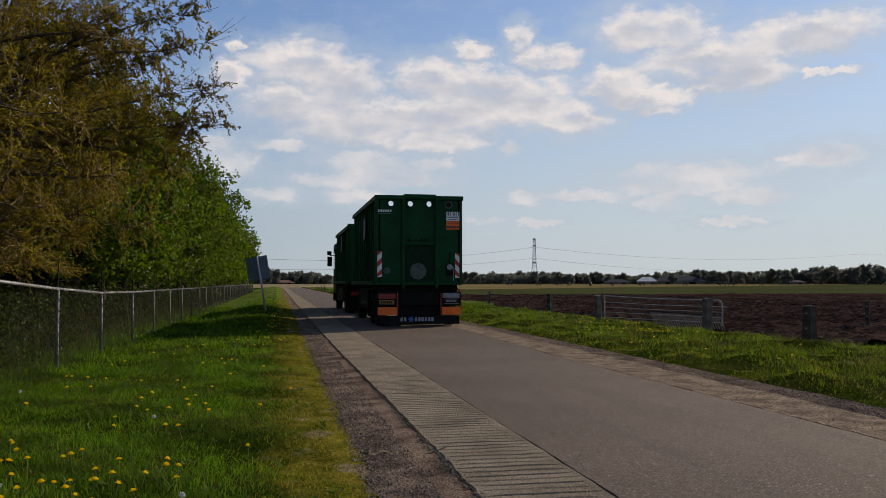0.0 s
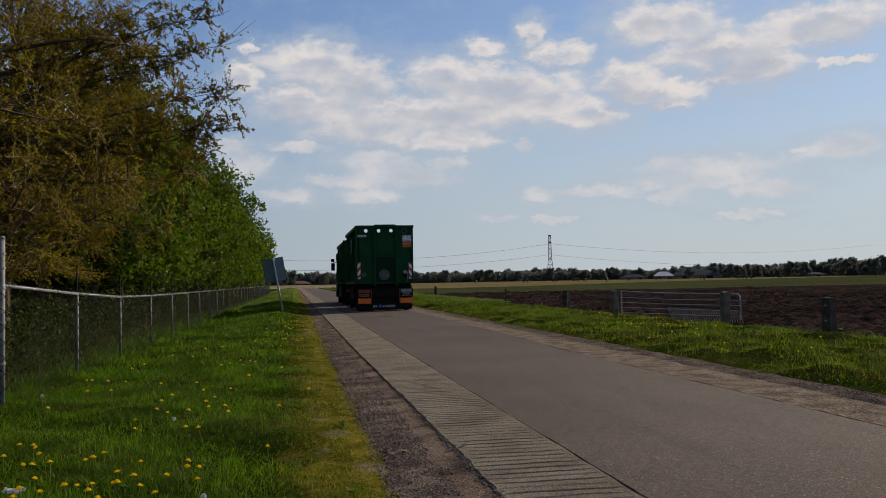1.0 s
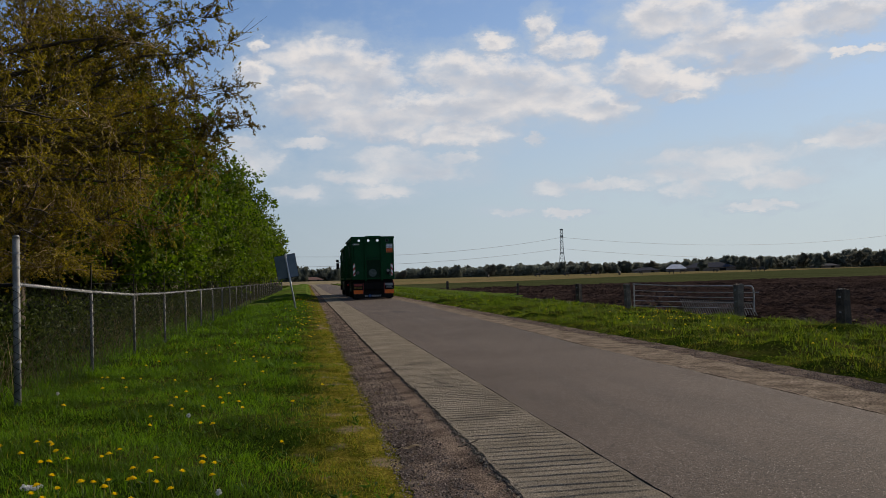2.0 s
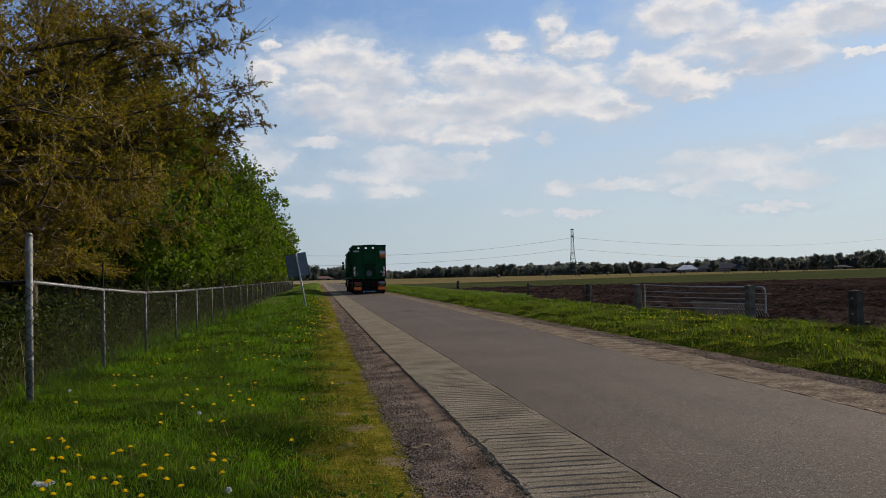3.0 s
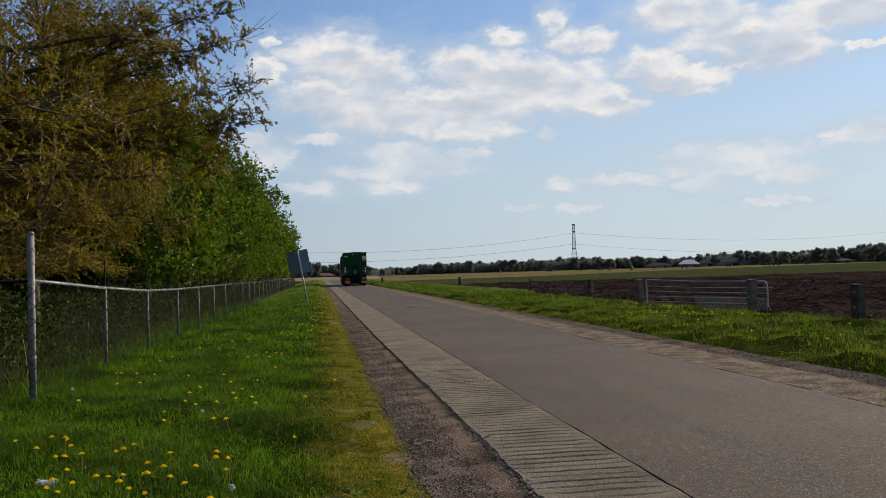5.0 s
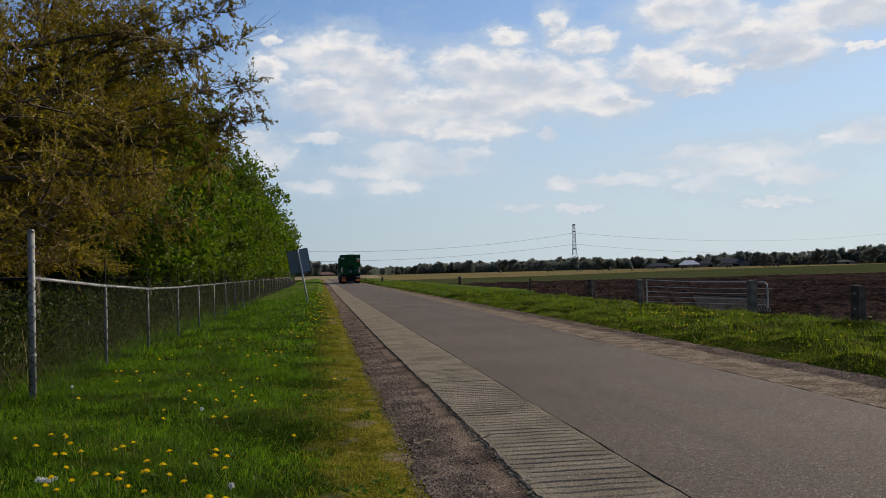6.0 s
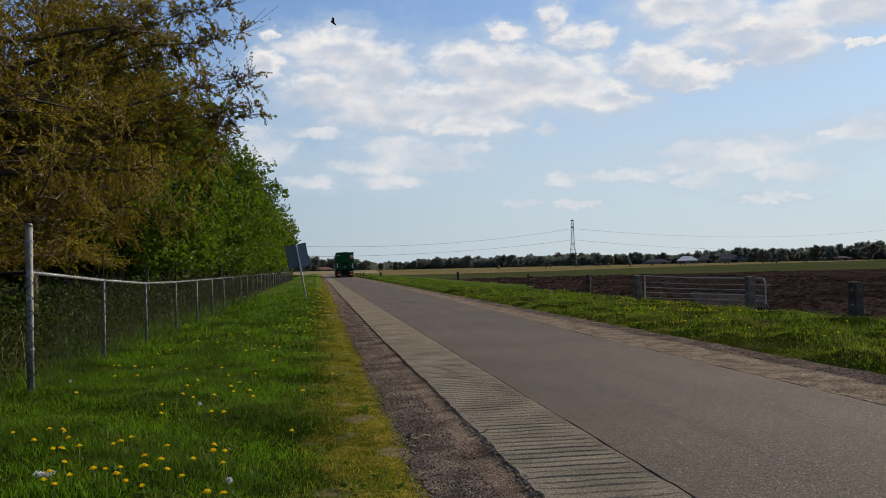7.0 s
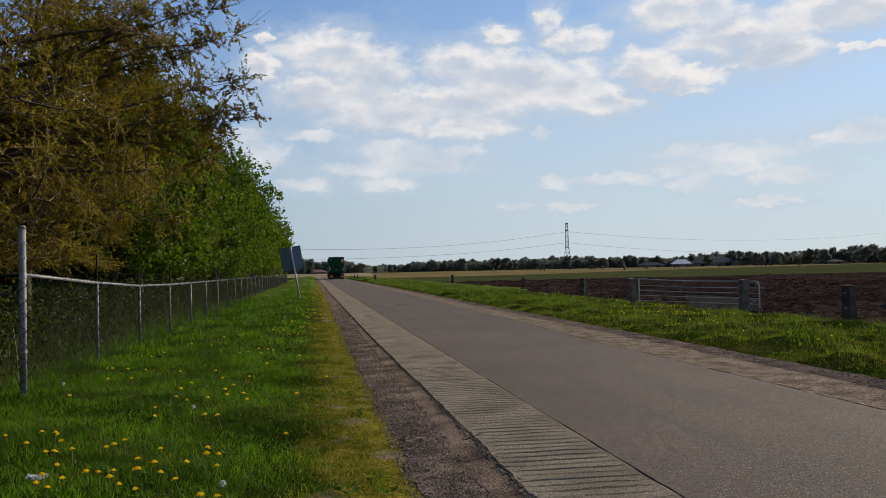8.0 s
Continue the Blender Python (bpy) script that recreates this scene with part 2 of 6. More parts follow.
MAT["grey_wood"] = material("grey_wood", two_tone((0.085, 0.07, 0.054), (0.20, 0.165, 0.125), 5, 45, 0.3, 0.7, 0.5), 0.9, bump=lambda n, p: (n.noise(n.vec("MULTIPLY", p, (1, 1, 0.12)), 45, 5, 0.7), 0.02))
MAT["pale_wood"] = material("pale_split_wood", two_tone((0.28, 0.22, 0.14), (0.2, 0.16, 0.11), 6, 40), 0.9)
MAT["bark"] = material("bark", two_tone((0.055, 0.042, 0.03), (0.11, 0.085, 0.06), 3, 30, 0.3, 0.7, 0.5), 0.92, bump=grainy(25, 0.02))
MAT["twig"] = material("twig_bark", two_tone((0.13, 0.084, 0.044), (0.32, 0.225, 0.125), 1.1, 20, 0.3, 0.7, 0.4), 0.85)
MAT["leaf_olive"] = leafy("olive_leaves", (0.055, 0.05, 0.005), (0.42, 0.33, 0.022), 0.45, tone=(0.7, (0.12, 0.086, 0.014)))
MAT["leaf_green"] = leafy("fresh_leaves", (0.010, 0.040, 0.002), (0.18, 0.29, 0.008), 0.4, tone=(0.5, (0.10, 0.14, 0.010)))
# darker greens: the wood's inner shade is put into the leaf colour
MAT["leaf_shaded"] = leafy("shade_darkened_leaves", (0.014, 0.025, 0.005), (0.036, 0.05, 0.010), 0.35)
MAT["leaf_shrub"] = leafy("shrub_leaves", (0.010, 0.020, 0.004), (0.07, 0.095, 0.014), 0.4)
# horizon foliage: aerial haze is put into these paled, greyed colours
MAT["leaf_far_hazed"] = leafy("hazed_far_leaves", (0.12, 0.135, 0.112), (0.148, 0.162, 0.134), 0.5, 0.9)
MAT["leaf_brown_hazed"] = leafy("hazed_budding_twigs", (0.115, 0.115, 0.092), (0.14, 0.138, 0.11), 0.5, 0.9)
MAT["blade"] = leafy("grass_blades", (0.008, 0.040, 0.001), (0.19, 0.36, 0.010), 0.45, 0.55, tone=(0.9, (0.048, 0.095, 0.005)), gloss=0.13)
MAT["blade_tall"] = leafy("tall_grass_blades", (0.012, 0.042, 0.002), (0.225, 0.325, 0.012), 0.45, 0.55, tone=(0.9, (0.07, 0.10, 0.008)), gloss=0.13)
MAT["weed"] = leafy("weed_leaves", (0.02, 0.06, 0.004), (0.09, 0.17, 0.012), 0.4)
MAT["blade_dry"] = leafy("dry_blades", (0.09, 0.125, 0.006), (0.38, 0.32, 0.03), 0.4)
MAT["straw"] = leafy("straw", (0.18, 0.13, 0.06), (0.34, 0.26, 0.15), 0.3)
MAT["yellow"] = leafy("dandelion_yellow", (0.88, 0.62, 0.008), (0.92, 0.72, 0.015), 0.4)
MAT["stem"] = leafy("dandelion_stem", (0.16, 0.2, 0.05), (0.2, 0.22, 0.06), 0.3)
MAT["fluff"] = leafy("white_fluff", (0.6, 0.6, 0.58), (0.75, 0.75, 0.72), 0.4)
MAT["green_paint"] = material("green_paint", two_tone((0.001, 0.049, 0.0145), (0.0024, 0.062, 0.0195), 1.2, 22, 0.3, 0.7, 0.2), 0.5, spec=0.12, bump=grainy(3, 0.004))
MAT["green_worn"] = material("worn_green_paint", two_tone((0.001, 0.022, 0.007), (0.006, 0.024, 0.010), 2.2, 18, 0.4, 0.75, 0.3), 0.6, spec=0.15)
MAT["black_steel"] = material("black_steel", two_tone((0.004, 0.004, 0.0045), (0.012, 0.010, 0.009), 3, 25), 0.7, 0.0, 0.15)
MAT["rubber"] = material("rubber", two_tone((0.006, 0.006, 0.006), (0.014, 0.013, 0.012), 5, 40), 0.9, spec=0.15)
MAT["rim"] = material("steel_rim", two_tone((0.06, 0.06, 0.06), (0.03, 0.028, 0.026), 6, 40), 0.65, 0.2, 0.2)
MAT["cab_paint"] = material("cab_paint", two_tone((0.002, 0.026, 0.010), (0.003, 0.034, 0.013), 2, 30), 0.6, spec=0.1)
MAT["glass"] = material("dark_glass", two_tone((0.01, 0.012, 0.014), (0.015, 0.016, 0.018), 2, 30), 0.05, spec=0.8)
MAT["white_sheet"] = material("white_label", two_tone((0.85, 0.85, 0.86), (0.75, 0.75, 0.76), 6, 60), 0.5)
MAT["orange_sheet"] = material("orange_label", two_tone((0.95, 0.18, 0.008), (0.88, 0.15, 0.006), 6, 60), 0.45)
MAT["red_sheet"] = material("red_sheet", two_tone((0.5, 0.03, 0.025), (0.4, 0.028, 0.02), 6, 60), 0.45)
MAT["blue_mark"] = material("blue_mark", two_tone((0.03, 0.12, 0.35), (0.05, 0.15, 0.4), 8, 50), 0.5)
MAT["dark_mark"] = material("dark_mark", two_tone((0.012, 0.016, 0.05), (0.02, 0.025, 0.06), 8, 50), 0.6)
MAT["grey_mark"] = material("grey_mark", two_tone((0.28, 0.29, 0.3), (0.2, 0.21, 0.22), 8, 50), 0.6)
MAT["disc_grey"] = material("grey_disc", two_tone((0.035, 0.062, 0.054), (0.08, 0.11, 0.10), 7, 50), 0.6)
MAT["red_lamp"] = material("red_lamp", two_tone((0.20, 0.008, 0.006), (0.28, 0.012, 0.008), 8, 50), 0.3)
MAT["yellow_plate"] = material("yellow_plate", two_tone((0.3, 0.17, 0.02), (0.24, 0.13, 0.02), 8, 50), 0.5)
MAT["sign_back"] = material("sign_back", two_tone((0.10, 0.145, 0.185), (0.135, 0.18, 0.22), 3, 30, 0.3, 0.7, 0.1), 0.6, 0.1)
MAT["sign_pole"] = material("sign_pole", two_tone((0.5, 0.51, 0.5), (0.38, 0.4, 0.39), 5, 40), 0.5, 0.3)
MAT["pylon"] = material("pylon_steel", two_tone((0.16, 0.17, 0.18), (0.22, 0.23, 0.24), 0.5, 4), 0.6, 0.3)
MAT["cable"] = material("cable", two_tone((0.34, 0.36, 0.38), (0.42, 0.44, 0.46), 0.5, 4), 0.6, 0.1)
MAT["roof_pale"] = material("pale_roof", two_tone((0.55, 0.56, 0.58), (0.45, 0.46, 0.48), 0.5, 4), 0.7)
MAT["roof_dark"] = material("dark_roof", two_tone((0.022, 0.028, 0.045), (0.03, 0.036, 0.055), 0.5, 4), 0.9, spec=0.1)
MAT["roof_red"] = material("red_roof", two_tone((0.15, 0.065, 0.045), (0.12, 0.058, 0.042), 0.5, 4), 0.8)
MAT["farm_wall"] = material("farm_wall", two_tone((0.12, 0.095, 0.08), (0.16, 0.125, 0.105), 0.5, 4), 0.9)
MAT["hide"] = material("dark_hide", two_tone((0.03, 0.026, 0.024), (0.06, 0.05, 0.045), 1, 8), 0.9)

# ---- mesh helpers ----


def mesh_from(name, verts, faces, mat, smooth=False):
    """A mesh out of arrays: verts (n, 3), faces (m, 3) or (m, 4)."""
    verts, faces = np.asarray(verts, np.float32), np.asarray(faces, np.int32)
    me = bpy.data.meshes.new(name)
    k = faces.shape[1]
    me.vertices.add(len(verts))
    me.vertices.foreach_set("co", verts.ravel())
    me.loops.add(faces.size)
    me.loops.foreach_set("vertex_index", faces.ravel())
    me.polygons.add(len(faces))
    me.polygons.foreach_set("loop_start", np.arange(0, faces.size, k, dtype=np.int32))
    me.update(calc_edges=True)
    me.materials.append(mat)
    me.polygons.foreach_set("use_smooth", np.full(len(faces), smooth, dtype=bool))
    return me


def part(name, bm, mat, parent=None, label="", smooth=False):
    me = bpy.data.meshes.new(name)
    bmesh.ops.recalc_face_normals(bm, faces=bm.faces)
    bm.to_mesh(me)
    bm.free()
    me.materials.append(mat)
    if smooth:
        me.polygons.foreach_set("use_smooth", [True] * len(me.polygons))
    ob = new(name, me)
    if parent:
        ob.parent = parent
    if label:
        tagged(ob, label)
    return ob


def np_part(name, verts, faces, mat, parent=None, label="", smooth=False):
    ob = new(name, mesh_from(name, verts, faces, mat, smooth))
    if parent:
        ob.parent = parent
    if label:
        tagged(ob, label)
    return ob


def box(bm, x0, x1, y0, y1, z0, z1, bevel=0.0, m=None):
    r = bmesh.ops.create_cube(bm, size=1)
    vs = r["verts"]
    bmesh.ops.scale(bm, vec=(x1 - x0, y1 - y0, z1 - z0), verts=vs)
    bmesh.ops.translate(bm, vec=((x0 + x1) / 2, (y0 + y1) / 2, (z0 + z1) / 2), verts=vs)
    if m is not None:
        bmesh.ops.transform(bm, matrix=m, verts=vs)
    if bevel:
        es = list({e for v in vs for e in v.link_edges})
        bmesh.ops.bevel(bm, geom=es, offset=bevel, segments=2, affect="EDGES", profile=0.5)
    return bm


def rod(bm, a, b, r, sides=8, r2=None):
    a, b = Vector(a), Vector(b)
    d = b - a
    m = Matrix.Translation((a + b) / 2) @ d.to_track_quat("Z", "Y").to_matrix().to_4x4()
    bmesh.ops.create_cone(bm, cap_ends=True, segments=sides, radius1=r, radius2=r if r2 is None else r2, depth=d.length, matrix=m)
    return bm


def disc(bm, centre, r, thick, axis="y", sides=24):
    c = Vector(centre)
    d = Vector((0, 1, 0) if axis == "y" else (1, 0, 0)) * thick / 2
    return rod(bm, c - d, c + d, r, sides)


def tubes(paths, radii, sides=3):
    """Tubes along many paths at once: paths (n, k, 3), radii (n, k)."""
    n, k, _ = paths.shape
    tang = np.gradient(paths, axis=1)
    tang /= np.linalg.norm(tang, axis=2, keepdims=True) + 1e-9
    ref = np.where(np.abs(tang[..., 2:3]) > 0.9, np.array([1.0, 0, 0]), np.array([0, 0, 1.0]))
    u = np.cross(tang, ref)
    u /= np.linalg.norm(u, axis=2, keepdims=True) + 1e-9
    v = np.cross(tang, u)
    ang = np.arange(sides) * 2 * np.pi / sides
    ring = paths[:, :, None] + radii[..., None, None] * (np.cos(ang)[:, None] * u[:, :, None] + np.sin(ang)[:, None] * v[:, :, None])
    idx = np.arange(n * k * sides).reshape(n, k, sides)
    a, b = idx[:, :-1], idx[:, 1:]
    faces = np.stack([a, np.roll(a, -1, 2), np.roll(b, -1, 2), b], -1).reshape(-1, 4)
    return ring.reshape(-1, 3), faces


def join(*sets):
    """Puts (verts, faces) sets together."""
    vs, fs, at = [], [], 0
    for v, f in sets:
        vs.append(v)
        fs.append(np.asarray(f) + at)
        at += len(v)
    return np.concatenate(vs), np.concatenate(fs)


def leaf_quads(rng, places, along, length, width, spread=0.8):
    """Pointed four-cornered leaves at the places, roughly along the given ways."""
    n = len(places)
    d = along + rng.normal(0, spread, (n, 3))
    d /= np.linalg.norm(d, axis=1, keepdims=True) + 1e-9
    s = np.cross(d, rng.normal(0, 1, (n, 3)))
    s /= np.linalg.norm(s, axis=1, keepdims=True) + 1e-9
    L = (length * rng.uniform(0.6, 1.4, n))[:, None]
    w = (width * rng.uniform(0.7, 1.3, n))[:, None]
    up = np.cross(d, s) * L * 0.12
    vs = np.stack([places, places + d * L * 0.5 + s * w + up, places + d * L, places + d * L * 0.5 - s * w + up], 1)
    return vs.reshape(-1, 3), np.arange(n * 4).reshape(n, 4)


def blades(rng, x, y, z, height, width, lean=0.5):
    """Grass blades, each a bent strip of a quad and a tip."""
    n = len(x)
    yaw, bend = rng.uniform(0, 2 * np.pi, n), rng.uniform(0.1, lean, n) * height
    side = np.stack([np.cos(yaw), np.sin(yaw), np.zeros(n)], 1) * (width * 0.5)[:, None]
    out = rng.uniform(0, 2 * np.pi, n)
    fwd = np.stack([np.cos(out), np.sin(out), np.zeros(n)], 1)
    base = np.stack([x, y, z], 1)
    mid = base + fwd * (bend * 0.35)[:, None] + np.array([0, 0, 1.0]) * (height * 0.6)[:, None]
    tip = base + fwd * bend[:, None] + np.array([0, 0, 1.0]) * (height * rng.uniform(0.8, 1.0, n))[:, None]
    vs = np.stack([base - side, base + side, mid + side * 0.7, mid - side * 0.7, tip], 1).reshape(-1, 3)
    i = np.arange(n)[:, None] * 5
    fs = np.concatenate([i + np.array([[0, 1, 2]]), i + np.array([[0, 2, 3]]), i + np.array([[3, 2, 4]])])
    return vs, fs


def wave(x, y, s, seed=0.0):
    """Smooth unevenness, about -1 to 1."""
    return (np.sin(x * s * 1.7 + seed + 1.3 * np.sin(y * s * 0.9 + seed)) + np.sin(y * s * 1.3 + 2.1 * seed + 1.1 * np.sin(x * s * 1.1))
            + np.sin((x + y) * s * 0.8 + seed * 3)) / 3


# ---- ground ----
# across the road: ribbed strip, asphalt, worn edge strip, gravel on both sides, then grass
STRIP_L, ASPH_L, STRIP_R = 1.20, 1.985, 5.62
GRAVEL_L, GRAVEL_R, FENCE_X, FIELD_X = 0.66, 6.1, -3.2, 10.2
ROAD_END = 236.0


def ground_z(x, y):
    x, y = np.asarray(x, float), np.asarray(y, float)
    z = np.full(np.broadcast(x, y).shape, -0.06)
    left = np.clip((GRAVEL_L + 0.05 - x) / 0.3, 0, 1)
    right = np.clip((x - GRAVEL_R) / 0.6, 0, 1) * np.clip((FIELD_X + 1.5 - x) / 1.5, 0, 1)
    bump = wave(x, y, 1.9, 0.7) * 0.03 + wave(x, y, 4.5, 2.0) * 0.02
    z = z + left * (0.045 + bump) + right * (0.09 + bump * 3.6)
    rise = np.clip((y - 17) / 18, 0, 1)
    z = z + 0.17 * rise * rise * (3 - 2 * rise) * np.exp(-((x + 0.75) / 0.85) ** 2)  # low bank further on
    return z - 0.05 * np.clip((-x - 1.5) / 2.0, 0, 1)


def grid(xs, ys, zfun):
    gx, gy = np.meshgrid(xs, ys)
    v = np.stack([gx, gy, zfun(gx, gy)], -1).reshape(-1, 3)
    nx, ny = len(xs), len(ys)
    i = np.arange(nx * ny).reshape(ny, nx)
    f = np.stack([i[:-1, :-1], i[:-1, 1:], i[1:, 1:], i[1:, :-1]], -1).reshape(-1, 4)
    return v, f


def build_ground():
    xs = np.concatenate([[-3000, -800, -200, -60, -25], np.arange(-12, 14.01, 0.2), [20, 40, 80, 200, 800, 3000]])
    ys = np.concatenate([[-3000, -500, -100, -30, -10], np.arange(-4, 45, 0.3), np.arange(45, 250, 4.0), [300, 450, 800, 1500, 3500]])
    g = np_part("ground", *grid(xs, ys, ground_z), MAT["soil_grass"])
    tagged(g, "flat grassy ground reaching to the horizon", "ground", kind="structure")


def build_road():
    rng = np.random.default_rng(3)

    def ribbon(name, x0, x1, ys, top, mat, label, ragged=(0.0, 0.0), nx=2, thick=0.075, slope=0.012):
        """A strip along the road with sides; its edges wander a little."""
        xs = np.linspace(0, 1, nx)
        if callable(x0):
            x0 = x0(ys)
        if callable(x1):
            x1 = x1(ys)
        e0 = x0 + ragged[0] * (wave(ys, ys * 0, 2.3, 1.0) + 0.9 * wave(ys, ys * 0, 11.0, 4.0) + 0.9 * wave(ys, ys * 0, 29.0, 2.0))
        e1 = x1 + ragged[1] * (wave(ys, ys * 0, 2.0, 2.0) + 0.7 * wave(ys, ys * 0, 6.0, 5.0))
        gx = e0[:, None] * (1 - xs) + e1[:, None] * xs
        gy = np.repeat(ys[:, None], nx, 1)
        gz = top(gx, gy)
        low = np.full_like(gz[:, :1], -thick)
        gx = np.concatenate([gx[:, :1] - slope, gx, gx[:, -1:] + 0.012], 1)
        gy = np.concatenate([gy[:, :1], gy, gy[:, -1:]], 1)
        gz = np.concatenate([low, gz, low], 1)
        i = np.arange(gx.size).reshape(gx.shape)
        f = np.stack([i[:-1, :-1], i[:-1, 1:], i[1:, 1:], i[1:, :-1]], -1).reshape(-1, 4)
        ob = np_part(name, np.stack([gx, gy, gz], -1).reshape(-1, 3), f, mat)
        return tagged(ob, label, "road", kind="structure")

    def seam(y):  # the asphalt widens over the edge strip further on
        return np.interp(y, [4, 8, 14, 22, 40, 80], [4.80, 4.79, 4.74, 4.9, 5.1, 5.2])

    far = np.concatenate([np.arange(-6, 40, 0.12), np.arange(40, ROAD_END, 2.0)])
    ribbon("road", ASPH_L, seam, far, lambda x, y: 0.012 * wave(x, y, 0.8, 1) * 0.3 + 0.0 * x, MAT["asphalt"],
           "worn grey asphalt lane of a narrow country road", (0.006, 0.018), 6)
    # the ribbed strip: grooves right across, shallower further on
    step = 0.128
    ribs = []
    y = 0.5
    while y < 30:
        s = step * rng.uniform(0.9, 1.1)
        ribs += [y, y + s * 0.42, y + s * 0.50, y + s * 0.60, y + s * 0.72]
        y += s
    ys = np.array([-6.0, -2.0] + ribs + list(np.arange(30.5, ROAD_END, 2.0)))
    deep = np.zeros(len(ys))
    nrib = len(ribs) // 5
    for k in range(nrib):
        d = 0.0125 * rng.uniform(0.5, 1.3) * (1 if ys[2 + k * 5] < 9 else max(0.1, 1 - (ys[2 + k * 5] - 9) / 6))
        deep[2 + k * 5 + 2:2 + k * 5 + 4] = d

    def ribbed(x, y):
        n = x.shape[1]
        across = np.clip(np.minimum(np.linspace(0, 1, n) / 0.09, (1 - np.linspace(0, 1, n)) / 0.16), 0, 1)[None]
        return -deep[:, None] * across + 0.004 * wave(x, y, 9.0, 1.5) - 0.003
    ribbon("road_ribbed_strip", lambda y: np.interp(y, [4, 8, 16, 40], [STRIP_L, STRIP_L - 0.01, 1.12, 1.07]), ASPH_L - 0.004, ys, ribbed, MAT["ribbed"], "ribbed concrete strip along the road's edge", (0.013, 0.0), 9, 0.05, 0.02)
    ribbon("road_edge_strip", lambda y: seam(y) + 0.05 * np.clip((36 - y) / 14, -0.6, 1), STRIP_R, far, lambda x, y: -0.012 + 0.003 * wave(x, y, 6.0, 3.0) + 0.002 * wave(x, y, 19.0, 1.0) + rng.uniform(-0.004, 0.004, x.shape), MAT["edge_strip"],
           "broken brownish concrete strip along the road's edge", (0.0, 0.045), 12)
    for nm, a, b in (("gravel_verge_1", GRAVEL_L - 0.06, STRIP_L + 0.05), ("gravel_verge_2", STRIP_R - 0.05, GRAVEL_R + 0.1)):
        ribbon(nm, a, b, far, lambda x, y: -0.034 + 0.008 * wave(x, y, 7.0, 3.3) + 0.02 * np.clip((x - 0.95) / 0.25, 0, 1) * np.clip(3 - x, 0, 1), MAT["gravel"], "dark gravel between road and grass", (0.05, 0.05), 6, 0.12)


def build_pebbles():
    rng = np.random.default_rng(8)
    octa = np.array([[1, 0, 0], [-1, 0, 0], [0, 1, 0], [0, -1, 0], [0, 0, 1], [0, 0, -1]], float)
    of = np.array([[0, 2, 4], [2, 1, 4], [1, 3, 4], [3, 0, 4], [2, 0, 5], [1, 2, 5], [3, 1, 5], [0, 3, 5]])

    def lay(n, x0, x1, y0, y1, s0, s1):
        y = y0 + (y1 - y0) * rng.uniform(0, 1, n) ** 2.4
        x = rng.uniform(x0, x1, n)
        s = rng.uniform(s0, s1, n)
        shape = octa[None] * rng.uniform(0.5, 1.2, (n, 6, 1)) * s[:, None, None] * np.array([1, 1, 0.7])
        a = rng.uniform(0, 6.28, n)
        c, sn = np.cos(a)[:, None], np.sin(a)[:, None]
        p = np.stack([shape[..., 0] * c - shape[..., 1] * sn + x[:, None], shape[..., 0] * sn + shape[..., 1] * c + y[:, None], shape[..., 2] - 0.027], -1)
        return p.reshape(-1, 3), (np.arange(n)[:, None, None] * 6 + of).reshape(-1, 3)
    v, f = join(lay(12000, GRAVEL_L - 0.12, STRIP_L - 0.2, 3.2, 30, 0.004, 0.012), lay(7000, STRIP_R, GRAVEL_R + 0.05, 6.5, 34, 0.005, 0.014),
                lay(500, GRAVEL_L - 0.25, STRIP_L + 0.03, 3.2, 14, 0.007, 0.014))
    tagged(np_part("gravel_stones", v, f, MAT["pebble"]), "loose dark gravel stones beside the road", "gravel", kind="stuff")
    v, f = join(lay(900, STRIP_L - 0.05, STRIP_L + 0.02, 3.2, 22, 0.008, 0.022), lay(500, STRIP_L - 0.09, STRIP_L, 3.2, 16, 0.005, 0.012))
    v[:, 2] += 0.018
    tagged(np_part("edge_crumbs", v, f, MAT["ribbed"]), "crumbs of broken concrete along the strip's edge", "rubble", kind="stuff")


